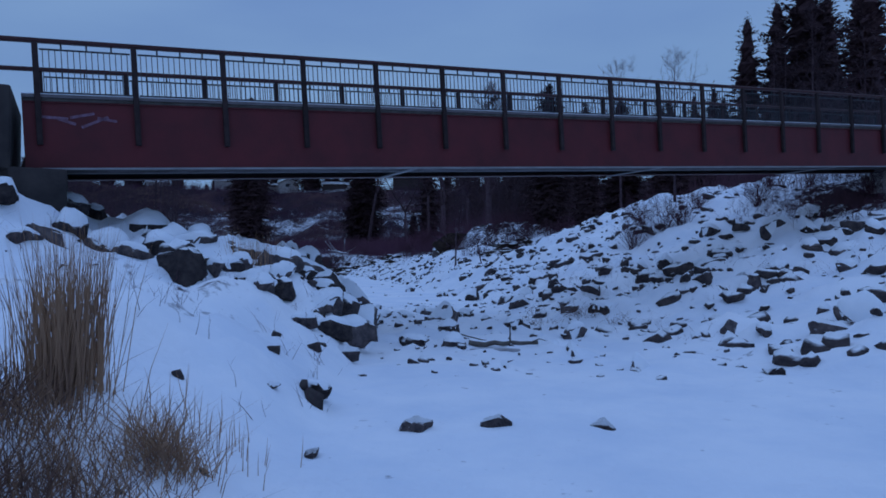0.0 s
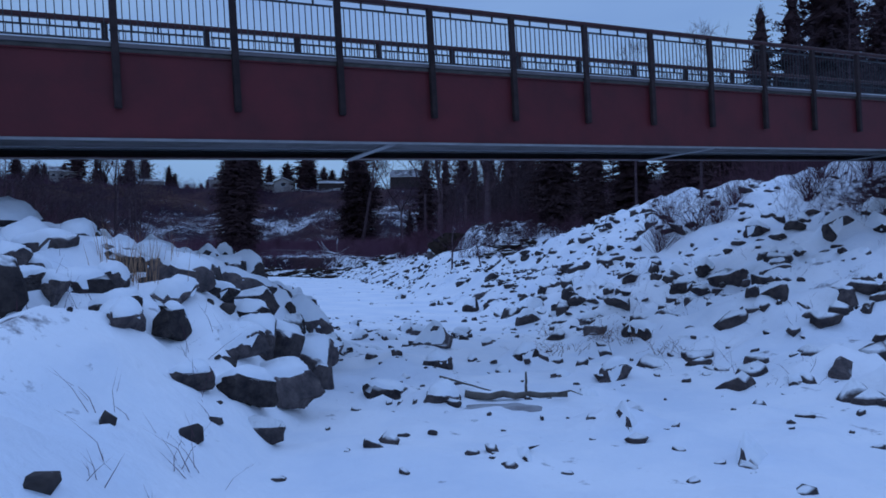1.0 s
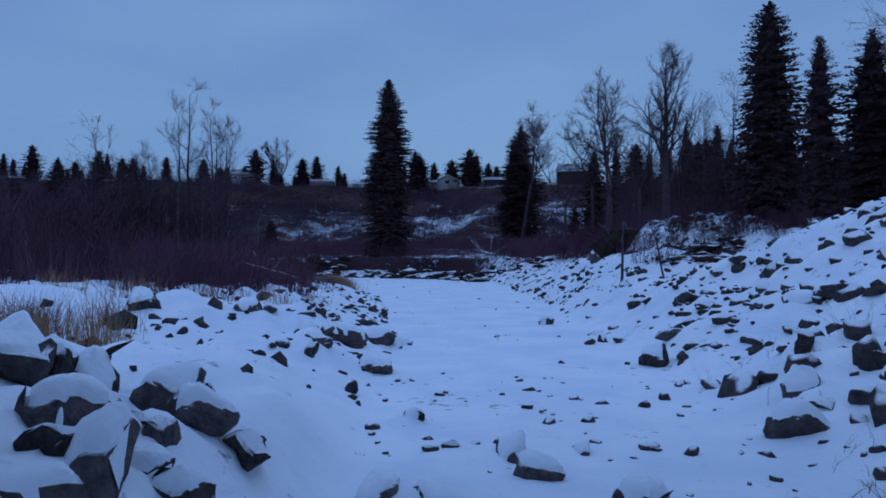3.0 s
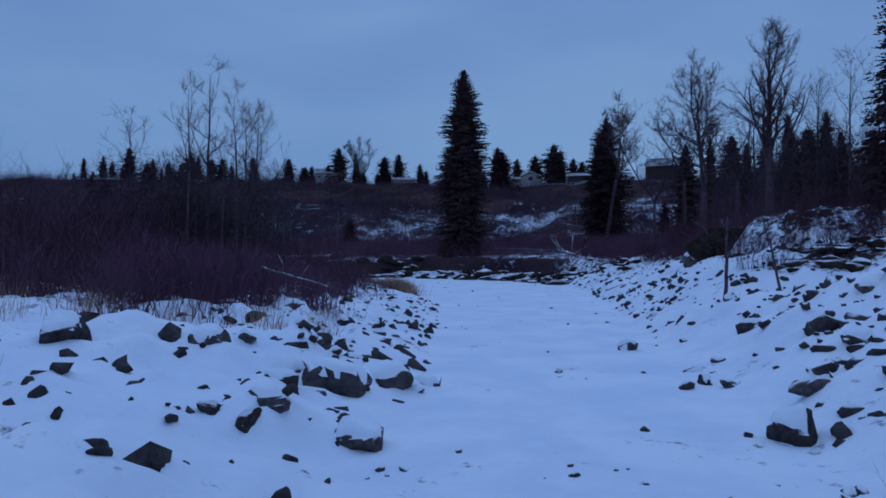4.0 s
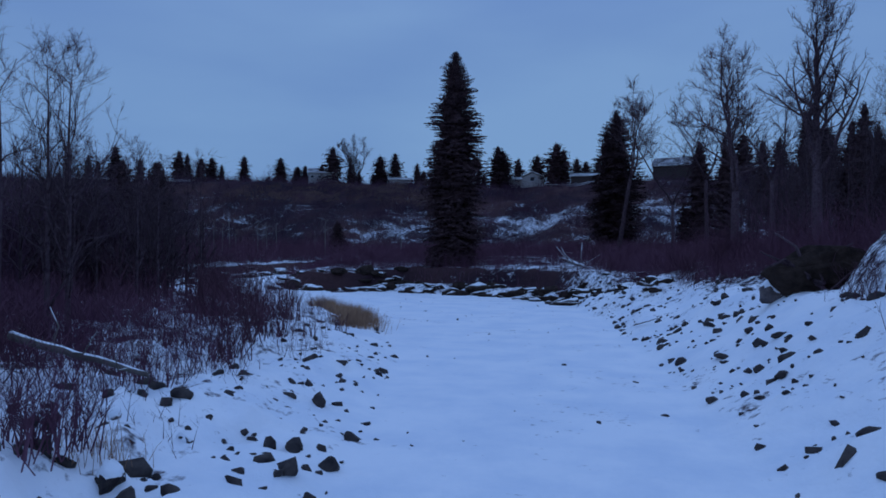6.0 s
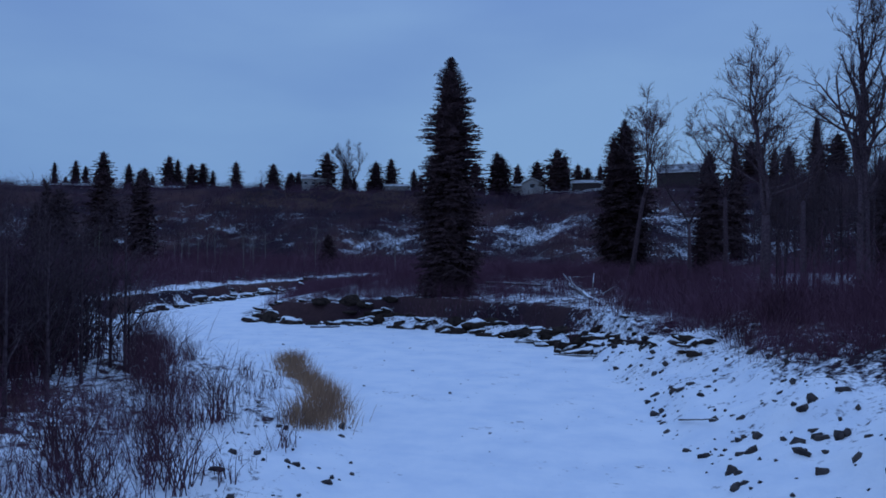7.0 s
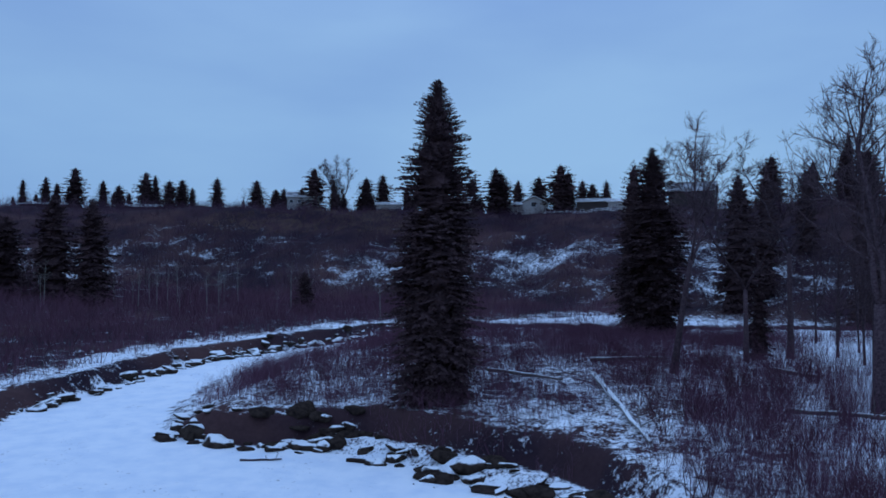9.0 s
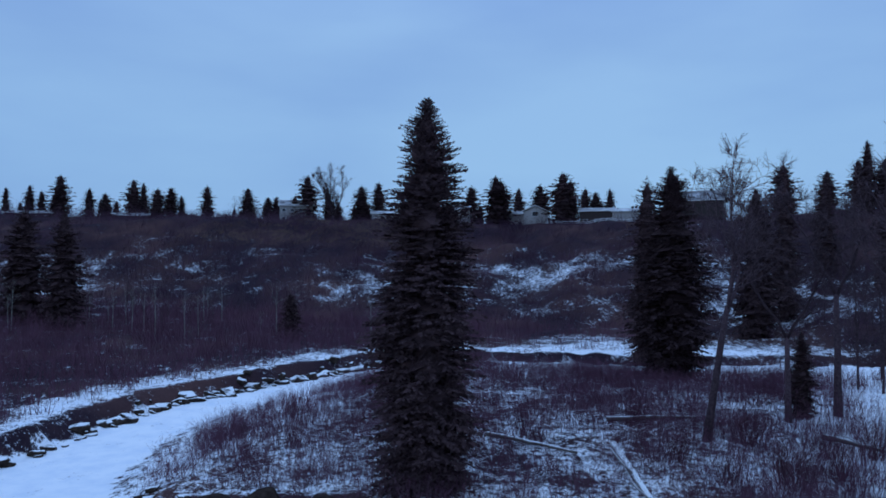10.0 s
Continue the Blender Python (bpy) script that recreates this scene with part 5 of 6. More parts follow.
grass(-3.3, 6.4, 420, 1.6, 0.15, "tall clump of dry straw-coloured reed in the snow", 201)
grass(-3.25, 6.2, 110, 1.3, 0.22, "thin dry reed beside a taller clump", 202)
grass(-2.25, 5.9, 300, 0.5, 0.16, "bent tuft of brown dead grass", 203, lean=0.5)
grass(-2.9, 5.3, 420, 0.45, 0.45, "matted brown dead grass in the snow", 204, lean=0.6)
grass(-3.7, 5.0, 420, 0.5, 0.4, "matted brown dead grass in the snow", 205, lean=0.6)
grass(-2.5, 5.1, 160, 0.4, 0.3, "matted brown dead grass in the snow", 206, lean=0.6)
grass(-3.3, 4.7, 420, 0.5, 0.4, "matted brown dead grass in the snow", 231, M_DEAD, lean=0.6)
grass(-2.7, 4.6, 420, 0.45, 0.45, "matted brown dead grass in the snow", 232, M_DEAD, lean=0.7)
grass(-3.6, 5.7, 300, 0.5, 0.3, "matted brown dead grass in the snow", 233, M_DEAD, lean=0.5)
grass(-2.1, 6.6, 40, 0.5, 0.3, "sparse dry stalks in the snow", 207)
grass(-3.9, 15.3, 70, 0.9, 0.3, "sparse dry grass among boulders", 208)
for i, (x, y, h) in enumerate([(-9.6, 38.5, 0.9), (-12.8, 36.2, 1.3), (-11.5, 37.5, 1.1), (-15.0, 35.5, 1.4), (-10.8, 42.5, 0.8), (-12.0, 46.0, 0.8)]):
    grass(x, y, 80, h * 0.8, 0.3, "dry straw-coloured grass on the low bank", 210 + i, radius=0.006, lean=0.2)
for i, (x, y) in enumerate([(-9.0, 28.1), (-9.7, 28.7), (-8.5, 28.9), (-10.4, 29.4), (-9.4, 30.2)]):
    grass(x, y, 170, 1.0, 0.28, "brown dead grass tuft on the snowy bank", 240 + i, M_DEAD if i % 2 else M_STRAW, 0.006, 0.22)
arc = [(-31.6, 88.6), (-29.5, 85.6), (-27.2, 82.6), (-25.0, 80.2), (-23.2, 78.0), (-21.6, 75.4), (-20.4, 73.0), (-20.0, 71.2)]
for i, (x, y) in enumerate(arc):
    grass(x - 0.3, y - 0.2, 330, 1.15, 0.5, "tan reeds in a curved bed along the ice", 220 + i, radius=0.013, lean=0.18)


# ---- stones ----
def stone_mesh(seed, points=18, flat=0.7, detail=2):
    """An angular block: a hull with broken edges and, at detail 2, a rough broken surface."""
    rng = np.random.default_rng(seed)
    p = rng.normal(0, 1, (points, 3))
    p /= np.linalg.norm(p, axis=1)[:, None]
    p = np.sign(p) * np.abs(p) ** 0.6
    p *= np.array([1.0, rng.uniform(0.6, 0.85), flat * rng.uniform(0.7, 1.1)]) * rng.uniform(0.68, 0.92, (points, 1))
    bm = bmesh.new()
    for q in p:
        bm.verts.new(q)
    got = bmesh.ops.convex_hull(bm, input=bm.verts[:])
    bmesh.ops.delete(bm, geom=[g for g in got["geom_unused"] if isinstance(g, bmesh.types.BMVert)], context="VERTS")
    bmesh.ops.dissolve_limit(bm, angle_limit=0.36, verts=bm.verts[:], edges=bm.edges[:])
    bmesh.ops.recalc_face_normals(bm, faces=bm.faces[:])
    if detail:
        bmesh.ops.bevel(bm, geom=bm.edges[:], offset=0.05, segments=1, affect="EDGES")
    bmesh.ops.triangulate(bm, faces=bm.faces[:])
    if detail == 2:
        bmesh.ops.subdivide_edges(bm, edges=[e for e in bm.edges if e.calc_length() > 0.3], cuts=1)
        bmesh.ops.triangulate(bm, faces=bm.faces[:])
        for v in bm.verts:
            k = v.co * 2.2 + Vector((seed, 0, 0))
            v.co += v.normal * (0.15 * noise.noise(k) + 0.07 * noise.noise(k * 2.7))
    bmesh.ops.recalc_face_normals(bm, faces=bm.faces[:])
    for f in bm.faces:
        f.smooth = True
    me = bpy.data.meshes.new("boulder")
    bm.to_mesh(me)
    bm.free()
    if detail == 2:
        me.set_sharp_from_angle(angle=0.62)
    me.materials.append(M_ROCK)
    return me


def cap_mesh(stone, seed, deep=0.17):
    """A rounded pillow of snow over the top of a stone."""
    rng = np.random.default_rng(seed)
    tree = BVHTree.FromPolygons([v.co for v in stone.vertices], [p.vertices[:] for p in stone.polygons])
    sides, rings = 16, 6
    down = Vector((0, 0, -1))

    def top(x, y):
        hit = tree.ray_cast(Vector((x, y, 3)), down)
        return (hit[0].z, hit[1].z) if hit[0] is not None else (None, 0)

    reach = []
    for i in range(sides):
        a, r = 2 * math.pi * i / sides, 0.1
        while r < 1.2:
            z, nz = top(r * math.cos(a), r * math.sin(a))
            if z is None or nz < 0.42:
                break
            r += 0.04
        reach.append(r - 0.04)
    reach = np.array(reach)
    reach = (np.roll(reach, 1) + 2 * reach + np.roll(reach, -1)) / 4 * rng.uniform(0.92, 1.06, sides)
    verts, faces = [(0, 0, (top(0, 0)[0] or 0.3) + deep)], []
    for k in range(1, rings + 1):
        f = k / rings
        for i in range(sides):
            a = 2 * math.pi * i / sides
            r = reach[i] * min(1.0, f * 1.12)
            z = top(r * math.cos(a), r * math.sin(a))[0]
            z = z if z is not None else verts[-1][2] - 0.05
            lift = deep * (1 - f ** 3.2) + 0.03 * math.sin(3 * a + seed) * (1 - f)
            verts.append((r * math.cos(a), r * math.sin(a), z + (lift if k < rings else -0.06)))
    for i in range(sides):
        j = (i + 1) % sides
        faces.append((0, 1 + i, 1 + j))
        for k in range(rings - 1):
            o, q = 1 + k * sides, 1 + (k + 1) * sides
            faces += [(o + i, q + i, q + j), (o + i, q + j, o + j)]
    return mesh_of("snow_cap", verts, faces, M_SNOW, True)


STONES = [stone_mesh(300 + i, 19 + i % 5, (0.75, 0.6, 0.85, 0.5)[i % 4]) for i in range(14)]
CAPS = [cap_mesh(me, 700 + i, (0.2, 0.28, 0.23)[i % 3]) for i, me in enumerate(STONES)]
BLOCKS = [stone_mesh(300 + i, 16 + i % 5, (0.75, 0.6, 0.85, 0.5)[i % 4], 1) for i in range(5)]
SMALL = [stone_mesh(340 + i, 17 + i % 4, (0.85, 0.7, 0.6)[i % 3], 0) for i in range(7)]
for x, y, r, label, group, drift, fx, fy in STONE_PLAN:
    kind = rs.randrange(14)
    ob = part("boulder", STONES[kind])
    z = float(land(np.array([x]), np.array([y]), False)[0][0])
    ob.matrix_world = Matrix.Translation((x, y, z + r * (rs.uniform(-0.02, 0.26) if group in ("abutment boulders", "creek boulders") and drift < 0.3 else rs.uniform(-0.18, 0.12)))) @ Euler((rs.uniform(-0.22, 0.22), rs.uniform(-0.22, 0.22), rs.uniform(0, 6.283))).to_matrix().to_4x4() @ Matrix.Diagonal((r * 1.1, r * 1.1, r * 1.1, 1))
    tagged(ob, label, "boulder", group)
    if rs.random() < (0.95 if group == "abutment boulders" else 0.78):
        part("snow_cap", CAPS[kind], None, ob, "rounded snow cap")


def rubble(name, n, box_, keep, size, label, seed, material=None):
    """Small stones too many to pick apart, joined."""
    rng = np.random.default_rng(seed)
    x, y = rng.uniform(box_[0], box_[1], n), rng.uniform(box_[2], box_[3], n)
    ok = keep(x, y, rng)
    x, y = x[ok], y[ok]
    z = ground_z(x, y)
    base = []
    for me in SMALL[:6]:
        v = np.empty(len(me.vertices) * 3, np.float32)
        me.vertices.foreach_get("co", v)
        me.calc_loop_triangles()
        f = np.empty(len(me.loop_triangles) * 3, np.int32)
        me.loop_triangles.foreach_get("vertices", f)
        base.append((v.reshape(-1, 3), f.reshape(-1, 3)))
    pieces = []
    for i in range(len(x)):
        v, f = base[i % 6]
        a, r = rng.uniform(0, 6.28), size[0] + (size[1] - size[0]) * rng.random() ** 2.5
        m = np.array(Euler((rng.uniform(-0.6, 0.6), rng.uniform(-0.6, 0.6), a)).to_matrix())
        pieces.append((v @ m.T * r + [x[i], y[i], z[i] + r * rng.uniform(-0.3, 0.12)], f))
    ob = new(name, mesh_of(name, *merged(pieces), material or M_ROCK, True))
    return tagged(ob, label, "stones", kind="stuff")


def kr_slope(x, y, rng):
    dl, dr, c = bank_d(x, y)
    return ~c & (dr < dl) & (dr < 15) & (rng.random(len(x)) < np.interp(dr, [0, 1, 9, 15], [0.6, 1, 0.8, 0.15]))


def kr_bar(x, y, rng):
    dl, dr, c = bank_d(x, y)
    return ~c & (dr < dl) & (dr < 9) & (rng.random(len(x)) < np.interp(dr, [0, 5, 9], [1, 0.8, 0.1]))


def kr_left(x, y, rng):
    dl, dr, c = bank_d(x, y)
    return (dl < dr) & (dl < 8) & ~c & (rng.random(len(x)) < np.interp(dl, [0, 2, 8], [1, 0.8, 0.1]))


def kr_ice(x, y, rng):
    return in_creek(x, y)


rubble("slope_rubble", 1900, (2, 24, 12, 52), kr_slope, (0.08, 0.55), "scattered grey rubble on the snowy slope", 401)
rubble("bar_rubble", 2000, (-14, 8, 50, 101), kr_bar, (0.07, 0.36), "dark stones scattered over the snowy bank", 402, M_STONE)
rubble("left_rubble", 1000, (-22, 0, 4, 72), kr_left, (0.05, 0.24), "dark stones poking out of the bank snow", 403, M_STONE)
rubble("riffle_rubble", 340, (-4, 6, 12, 34), kr_ice, (0.05, 0.22), "small stones in the frozen riffle", 404)
rubble("ice_stones", 260, (-40, 6, 34, 112), kr_ice, (0.04, 0.16), "small dark stones on the frozen creek", 405, M_STONE)


rubble("shore_rubble", 420, (-26, -9, 46, 74), kr_left, (0.08, 0.3), "small dark stones in the snow of the brushy shore", 408, M_STONE)
rubble("bank_rubble", 640, (-16, -3, 29, 60), kr_left, (0.1, 0.42), "dark angular stones in the snow of the low bank", 406, M_STONE)
rubble("creek_edge_rubble", 300, (1, 11, 34, 62), kr_bar, (0.1, 0.42), "dark angular stones at the edge of the ice", 407, M_STONE)


# ---- clods of the cut banks ----
def clods(name, line, n, offset, size, label, seed, flat=0.95, material=None):
    """Slumped blocks of soil along the foot of a cut bank."""
    rng = np.random.default_rng(seed)
    a = np.array(line, float)
    shapes = []
    for src in BLOCKS:
        v0 = np.empty(len(src.vertices) * 3, np.float32)
        src.vertices.foreach_get("co", v0)
        f0 = np.array([p.vertices[:] for p in src.polygons], np.int32)
        shapes.append((v0.reshape(-1, 3), f0))
    seg = rng.integers(0, len(a) - 1, n)
    t = rng.random(n)[:, None]
    p = a[seg] * (1 - t) + a[seg + 1] * t
    p += rng.normal(0, 1, (n, 2)) * [0.5, 0.5] + rng.uniform(offset[0], offset[1], (n, 1)) * np.array([[0.15, 1.0]])
    z = ground_z(p[:, 0], p[:, 1])
    pieces = []
    for i in range(n):
        v, f = shapes[i % 5]
        r = size[0] + (size[1] - size[0]) * rng.random() ** 1.8
        m = np.array(Euler((rng.uniform(-0.5, 0.5), rng.uniform(-0.5, 0.5), rng.uniform(0, 6.3))).to_matrix())
        pieces.append(((v * [1.0, 1.0, 1.1]) @ m.T * [r * rng.uniform(0.9, 1.7), r * rng.uniform(0.8, 1.1), r * flat * rng.uniform(0.55, 1.0)] + [p[i, 0], p[i, 1], z[i] + 0.06 * r], f))
    return tagged(new(name, mesh_of(name, *merged(pieces), material or M_SOIL, True)), label, "soil", kind="stuff")


clods("slumped_soil", RIGHT_BANK[10:17], 75, (-1.2, 2.8), (0.5, 1.6), "snow-topped blocks of dark soil under the cut bank", 501)
clods("bare_soil_lumps", RIGHT_BANK[10:17], 62, (-0.9, 3.0), (0.45, 1.5), "bare dark brown lumps slumped from the cut bank", 505, 0.8, M_ROOT)
clods("edge_soil", [(-15.5, 103.5), (-12.5, 102.4), (-10.0, 100.5), (-8.2, 94), (-7.5, 90.5), (-6.4, 87.5)], 44, (-1.0, 1.0), (0.3, 0.9), "dark brown soil lumps breaking through the snow", 504)
clods("edge_soil_lumps", [(-16.5, 107.0), (-13.4, 103.4), (-11.2, 100.6), (-9.2, 95.5), (-8.2, 92.0)], 40, (-0.6, 1.4), (0.35, 1.0), "bare dark brown soil along the broken bank edge", 506, 0.8, M_ROOT)
clods("hummock_soil", [(3.6, 57.4), (4.6, 56.8), (6.5, 56.4)], 46, (-0.9, 1.2), (0.2, 0.55), "dark bare soil on the face of the hummock", 503)
clods("bank_soil", LEFT_BANK[19:26], 150, (-1.4, 2.6), (0.45, 1.7), "snow-topped dark soil blocks along the far bank", 502)


# ---- fallen wood ----
def log(points, r, label, material=None, name="fallen_log", branches=0, seed=1):
    rng = np.random.default_rng(seed)
    p = np.array(points, float)
    ob = empty(name, Matrix.Translation(Vector(p[0])))
    q = np.concatenate([p[:1] + (p[-1] - p[0]) * t + rng.normal(0, r * 0.16, (1, 3)) for t in np.linspace(0, 1, 9)])
    part("trunk", mesh_of("trunk", *(lambda v, f: (v - p[0], f))(*tube(q, np.linspace(r, r * 0.55, 9), 8)), material or M_WOOD, True), None, ob)
    for _ in range(branches):
        t = rng.uniform(0.2, 0.95)
        b = p[0] + (p[-1] - p[0]) * t
        d = rng.normal(0, 1, 3)
        d[2] = abs(d[2])
        d /= np.linalg.norm(d)
        k = np.array([b, b + d * r * 4 + rng.normal(0, r, 3), b + d * r * 9])
        part("snag", mesh_of("snag", *(lambda v, f: (v - p[0], f))(*tube(k, [r * 0.3, r * 0.2, r * 0.08], 5)), material or M_WOOD, True), None, ob)
    return tagged(ob, label, "log")


def gz(x, y, up=0.0):
    return (x, y, float(ground_z(x, y)[0]) + up)


M_LOG = snow_capped(mat("pale_weathered_wood", (0.34, 0.32, 0.31), (0.2, 0.18, 0.175), 3.0, 0.9, bump=0.5), 0.25, 0.5)
log([gz(0.6, 16.5, 0.04), gz(2.1, 16.3, 0.07)], 0.08, "snow-covered drift log frozen into the creek", branches=1, seed=4)
def ice_sheet(x, y, w, d, seed):
    """A low wind-swept hump of grey ice."""
    bm = bmesh.new()
    bmesh.ops.create_icosphere(bm, subdivisions=4, radius=1.0)
    for v in bm.verts:
        a = math.atan2(v.co.y, v.co.x)
        k = 1 + 0.18 * math.sin(2 * a + seed) + 0.12 * math.sin(5 * a + seed) + 0.06 * math.sin(9 * a)
        v.co = Vector((v.co.x * w * k, v.co.y * d * k, v.co.z * 0.035))
    for f in bm.faces:
        f.smooth = True
    ob = part("ice_patch", bm, M_ICE)
    ob.location = (x, y, float(ground_z(x, y)[0]) + 0.0)
    return tagged(ob, "grey wind-swept ice beside a drift log", "ice")


ice_sheet(1.3, 15.9, 0.75, 0.32, 1.0)
log([gz(0.2, 16.9, 0.25), gz(1.2, 16.4, 0.1)], 0.025, "thin broken branch lying on a drift log", name="stick", seed=5)
log([gz(1.5, 16.35, 0.0), gz(1.5, 16.3, 0.42)], 0.025, "short stick standing in the snow", name="stick", seed=6)
log([gz(-21.2, 134.5, 0.25), gz(-14.8, 113.5, 0.35)], 0.27, "long pale snow-covered fallen trunk in the brush", M_LOG, branches=4, seed=7)
log([gz(-31.5, 134.5, 0.3), gz(-23.5, 131.0, 0.3)], 0.2, "snowy fallen trunk in the brush", seed=8)
log([gz(-6, 124, 0.3), gz(2, 121.5, 0.5)], 0.22, "snowy fallen trunk in the brush", branches=3, seed=9)
log([gz(-22.6, 141.2, 0.3), gz(-15.0, 144.0, 0.35)], 0.24, "snowy fallen trunk lying in the willow flat", branches=2, seed=17)
log([gz(-5.4, 141.5, 0.3), gz(-1.8, 137.4, 0.35)], 0.26, "snowy fallen trunk lying in the willow flat", branches=1, seed=18)
log([gz(-12.6, 96.8, 0.2), gz(-15.4, 95.6, 0.5)], 0.07, "bare snag reaching over the ice", branches=6, seed=10)
log([gz(-20.6, 105.4, 0.1), gz(-17.4, 103.4, 0.5)], 0.08, "bare drift branch at the foot of the cut bank", branches=6, seed=15)
log([gz(-43.2, 110.6, 0.05), gz(-40.4, 111.7, 0.12)], 0.1, "dark drift branch frozen into the ice", M_BARK, branches=2, seed=16)
log([gz(-16.0, 47.6, 0.7), gz(-13.4, 48.6, 0.5)], 0.1, "dark fallen trunk in the bank brush", branches=3, seed=12)
log([gz(-6.6, 77.0, 0.15), gz(-5.2, 74.8, 0.35)], 0.04, "thin stick in the bank snow", name="stick", seed=13)
log([gz(0.9, 52.6, -0.2), gz(0.95, 52.6, 3.2)], 0.075, "thin dead pole standing in the bank snow", M_BARK, name="dead_pole", branches=2, seed=14)
bare_tree(2.9, 54.0, 3.6, "crooked dead sapling leaning on the hummock", 95, limbs=5, first=0.4, r0=0.055, levels=2, lean=-0.22, bend=0.05)
# upturned roots on the side of the hummock
rw = empty("root_wad", Matrix.Translation(gz(0.6, 66.6, -0.45)))
rng_w = np.random.default_rng(61)
part("soil_plate", mesh_of("soil_plate", *merged([((lambda m_: (np.array([v.co for v in m_.vertices]) * [2.0, 0.9, 1.5] + [rng_w.uniform(-1.1, 1.1), rng_w.uniform(-0.3, 0.3), 0.9 + rng_w.uniform(-0.4, 0.5)], np.array([[p.vertices[0], p.vertices[k], p.vertices[k + 1]] for p in m_.polygons for k in range(1, len(p.vertices) - 1)])))(BLOCKS[k])) for k in range(5)]), M_ROOT), None, rw)
for k in range(12):
    d = rng_w.normal(0, 1, 3)
    d[2] = abs(d[2])
    d /= np.linalg.norm(d)
    pts = np.array([[0, 0, 0.9], np.array([0, 0, 0.9]) + d * 1.2 + rng_w.normal(0, 0.2, 3), np.array([0, 0, 0.9]) + d * 2.1 + rng_w.normal(0, 0.3, 3)])
    part("root", mesh_of("root", *tube(pts, [0.1, 0.06, 0.02], 5), M_BARK, True), None, rw)
tagged(rw, "dark upturned root plate with bare roots on the bank", "root plate")


# ---- houses on the plateau ----
M_WALLP = mat("pale_house_siding", (0.42, 0.4, 0.38), (0.36, 0.35, 0.34), 1.0, 0.8, bump=0.1, per_object=0.3)
M_WALLD = mat("brown_house_siding", (0.06, 0.045, 0.042), (0.045, 0.035, 0.033), 1.0, 0.8, bump=0.1)
M_ROOFD = snow_capped(mat("dark_shingle_roof", (0.05, 0.045, 0.045), (0.08, 0.07, 0.07), 3.0, 0.9), 0.7, 1.3, 0.3)
M_PANE = mat("dim_window_glass", (0.03, 0.035, 0.045), (0.05, 0.055, 0.065), 0.5, 0.15, bump=0.0)
M_TRIM = mat("white_painted_trim", (0.72, 0.72, 0.72), (0.62, 0.63, 0.65), 2.0, 0.6, bump=0.05)


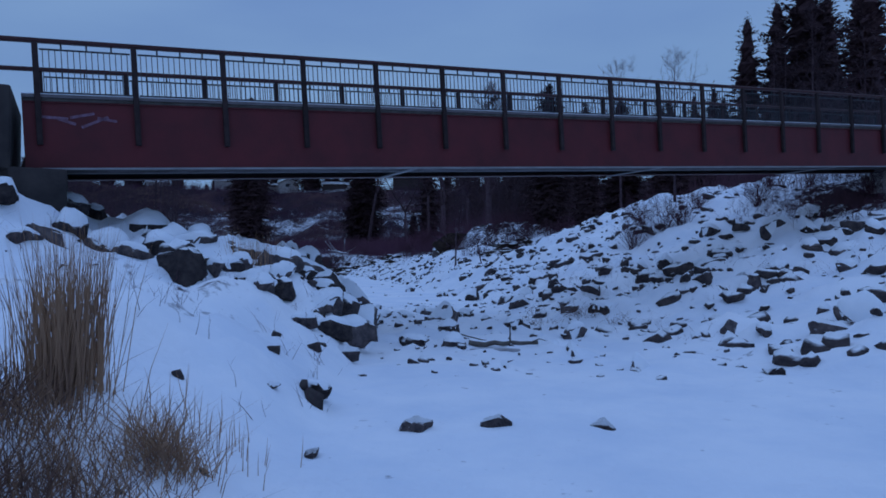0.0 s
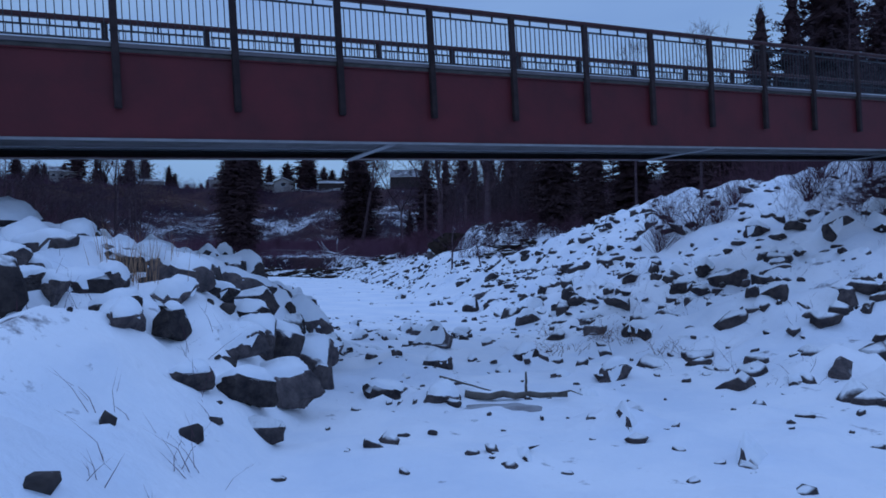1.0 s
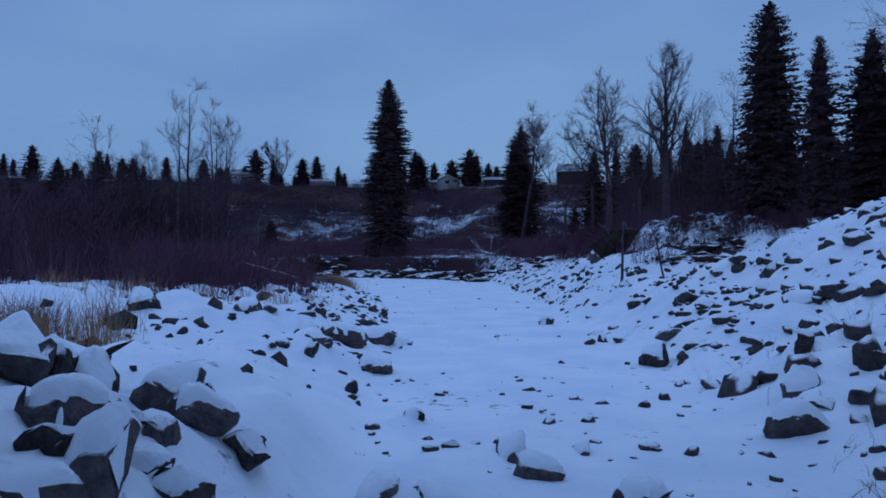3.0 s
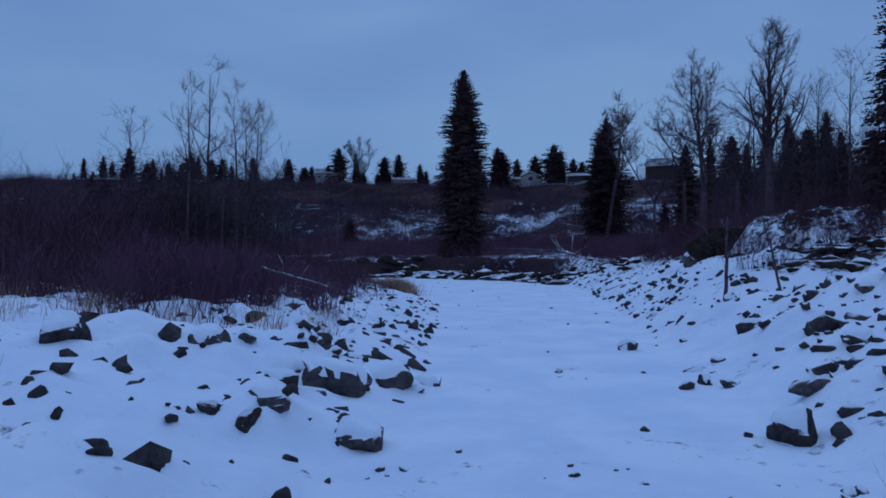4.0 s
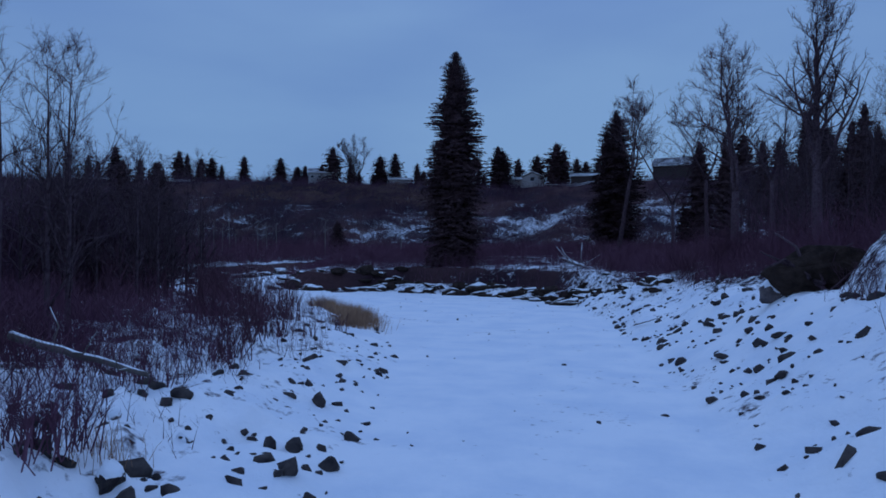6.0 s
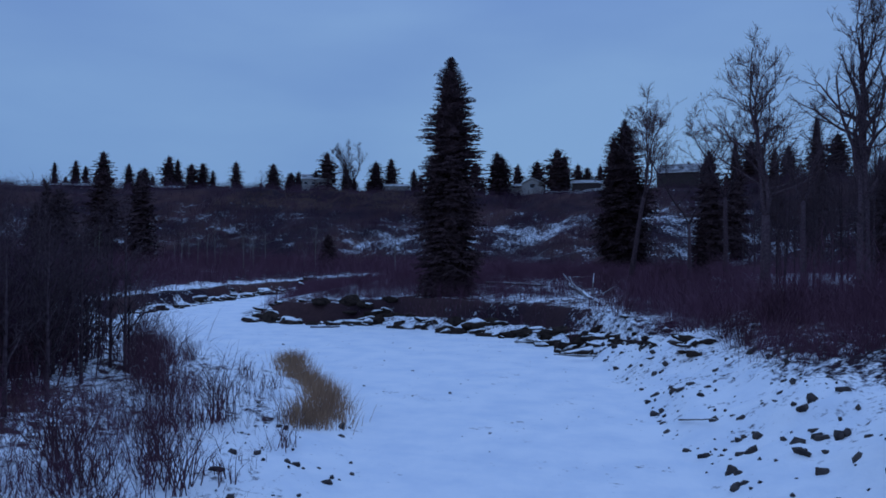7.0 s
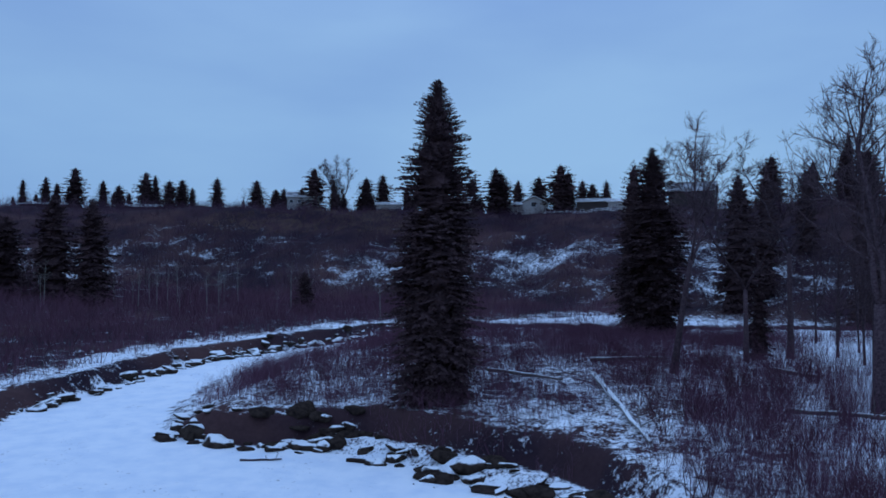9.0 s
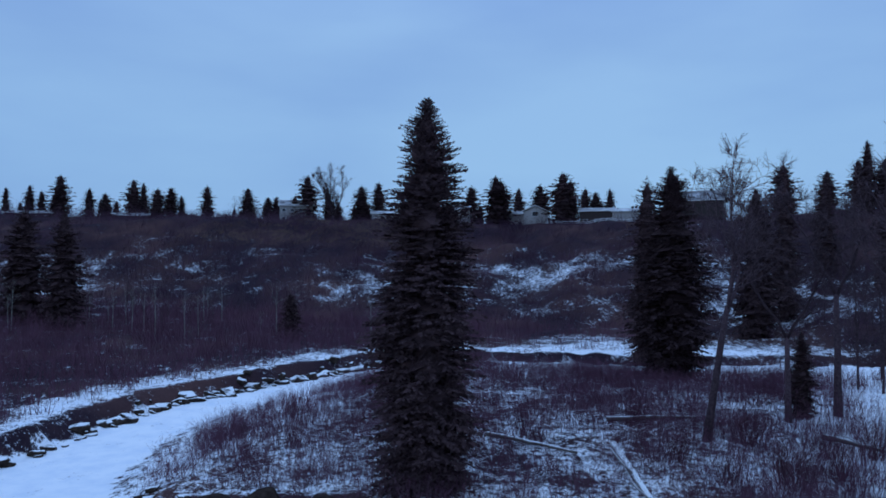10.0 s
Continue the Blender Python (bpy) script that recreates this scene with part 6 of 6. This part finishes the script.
def house(x, y, turn, w, d, h, roof, wall, label, storeys=1, drop=0.0):
    """A gabled house: walls, roof, windows with frames, a door and a chimney."""
    t = empty("house", Matrix.Translation((x, y, float(ground_z(x, y)[0]) - drop)) @ Matrix.Rotation(radians(turn), 4, "Z"))
    part("wall", box(-w / 2, -d / 2, -1.5, w / 2, d / 2, h, 0.02), wall, t)
    o = 0.5
    bm = bmesh.new()
    a = [(-w / 2 - o, -d / 2 - o, h), (w / 2 + o, -d / 2 - o, h), (w / 2 + o, d / 2 + o, h), (-w / 2 - o, d / 2 + o, h), (-w / 2 - o, 0, h + roof), (w / 2 + o, 0, h + roof)]
    lo = [bm.verts.new((p[0], p[1], p[2] + 0.004)) for p in a]
    up = [bm.verts.new((p[0], p[1], p[2] + 0.28)) for p in a]
    for q in (lo, up):
        for f in ((0, 1, 5, 4), (2, 3, 4, 5)):
            bm.faces.new([q[i] for i in f])
    for i, j in ((0, 1), (1, 5), (5, 2), (2, 3), (3, 4), (4, 0)):
        bm.faces.new((lo[i], lo[j], up[j], up[i]))
    bmesh.ops.recalc_face_normals(bm, faces=bm.faces[:])
    part("roof", bm, M_ROOFD, t, "dark snow-dusted roof")
    for e in (-w / 2 + 0.01, w / 2 - 0.01):
        bm = bmesh.new()
        bm.faces.new([bm.verts.new(p) for p in ((e, -d / 2, h), (e, d / 2, h), (e, 0, h + roof * d / (d + 2 * o)))])
        part("gable", bm, wall, t)
    part("fascia", box(-w / 2 - o, -d / 2 - o - 0.08, h + 0.02, w / 2 + o, -d / 2 - o - 0.004, h + 0.3), M_TRIM, t, "pale eaves board")
    for e in (-1, 1):
        x1 = e * (w / 2 + o)
        for q in (-1, 1):
            n = math.hypot(d / 2 + o, roof)
            bm = box(0, -0.05, 0, n, 0.05, 0.3)
            bmesh.ops.transform(bm, matrix=Matrix.Translation((x1 + e * 0.06, q * (d / 2 + o), h + 0.004)) @ Matrix.Rotation(-q * math.pi / 2, 4, "Z") @ Matrix.Rotation(-math.atan2(roof, d / 2 + o), 4, "Y"), verts=bm.verts[:])
            part("verge_board", bm, M_TRIM, t)
        gw = part("gable_window", box(min(x1, x1 - e * 0.46) if e > 0 else x1 + 0.44, -1.1, h - 1.9, x1 - 0.44 if e > 0 else x1 + 0.48, 1.1, h + 0.1), M_TRIM, t)
        part("pane", box(x1 - 0.43 if e > 0 else x1 + 0.39, -0.95, h - 1.75, x1 - 0.39 if e > 0 else x1 + 0.43, 0.95, h - 0.05), M_PANE, gw)
    part("chimney", box(w * 0.2, -0.4, h + roof * 0.5, w * 0.2 + 0.8, 0.4, h + roof + 0.9, 0.02), M_CONC, t)
    for s in range(storeys):
        z = h / storeys * s + 0.8
        n = max(2, int(w / 3.2))
        for i in range(n):
            cx = -w / 2 + w * (i + 0.5) / n
            win = part("window", box(cx - 0.8, -d / 2 - 0.05, z, cx + 0.8, -d / 2 - 0.012, z + 1.3), M_TRIM, t)
            part("pane", box(cx - 0.68, -d / 2 - 0.062, z + 0.1, cx + 0.68, -d / 2 - 0.054, z + 1.2), M_PANE, win)
    return tagged(t, label, "house", "plateau houses")


house(-169, 333, 28, 13, 9, 6.4, 2.4, M_WALLP, "pale two-storey house among spruces on the plateau", 2, 0.6)
house(-133.7, 341, 22, 10, 8, 3.6, 1.2, M_WALLP, "low pale house on the plateau edge", 1, 0.8)
house(-103.3, 344, 10, 8, 8, 6.0, 1.6, M_WALLP, "pale house partly behind a spruce", 1, 0.6)
house(-73.4, 345, 98, 9, 8.4, 4.9, 2.1, M_WALLP, "grey house with a pale gable on the plateau", 1, 0.6)
house(-82.0, 347, 8, 9, 7, 4.7, 1.3, M_WALLP, "low grey house wing on the plateau", 1, 0.6)
house(-50, 342, 2, 12, 8, 4.8, 1.4, M_WALLD, "low brown house with a carport on the plateau", 1, 0.8)
house(-40, 342, 2, 9, 8, 5.0, 1.2, M_WALLP, "low pale house on the plateau", 1, 1.6)
house(-14.9, 338, -8, 15, 10, 7.2, 3.6, M_WALLD, "large dark house above the wooded slope", 0, 0.6)
house(-274, 300, 30, 18, 8, 3.0, 1.2, M_WALLD, "long low dark house on the plateau", 1, 1.6)
house(-236, 314, 26, 20, 8, 2.8, 1.2, M_WALLD, "long low dark house on the plateau", 1, 1.6)
house(-196, 328, 24, 14, 8, 2.6, 1.2, M_WALLD, "low brown house on the plateau", 1, 1.6)

# white fence along the edge
fence = empty("garden_fence", Matrix.Translation((-67, 333, 0)))
me_fp = bpy.data.meshes.new("fence_post")
bm = box(-0.07, -0.07, -0.6, 0.07, 0.07, 1.15, 0.01)
bm.to_mesh(me_fp)
bm.free()
me_fp.materials.append(M_TRIM)
fx = np.linspace(-67, -30, 20)
fy = np.interp(fx, [-67, -30], [333, 328.5])
fz = ground_z(fx, fy)
for i in range(20):
    ob = part("fence_post", me_fp, None, fence)
    ob.location = (fx[i] + 67, fy[i] - 333, fz[i])
for k in (0.45, 1.0):
    pts = np.stack([fx + 67, fy - 333, fz + k], 1)
    part("fence_rail", mesh_of("fence_rail", *tube(pts, np.full(20, 0.09), 4), M_TRIM), None, fence)
tagged(fence, "white painted rail fence along the plateau edge", "fence")

M_MARK = mat("faded_lilac_spray", (0.22, 0.14, 0.2), (0.13, 0.06, 0.08), 9.0, 0.6, bump=0.0)
# sprayed scrawl on the girder, as plain bars
for i, (s, z, ln, a) in enumerate([(-7.55, -0.42, 0.55, 4), (-7.0, -0.36, 0.5, -12), (-6.75, -0.5, 0.6, -24), (-6.5, -0.44, 0.4, 10), (-7.3, -0.5, 0.35, 18)]):
    bm = box(-ln / 2, -0.003, -0.03, ln / 2, 0.0, 0.03)
    bmesh.ops.transform(bm, matrix=Matrix.Translation((s, -0.006, z)) @ Matrix.Rotation(radians(a), 4, "Y"), verts=bm.verts[:])
    part("paint_mark", bm, M_MARK, bridge, "faded pale sprayed mark")
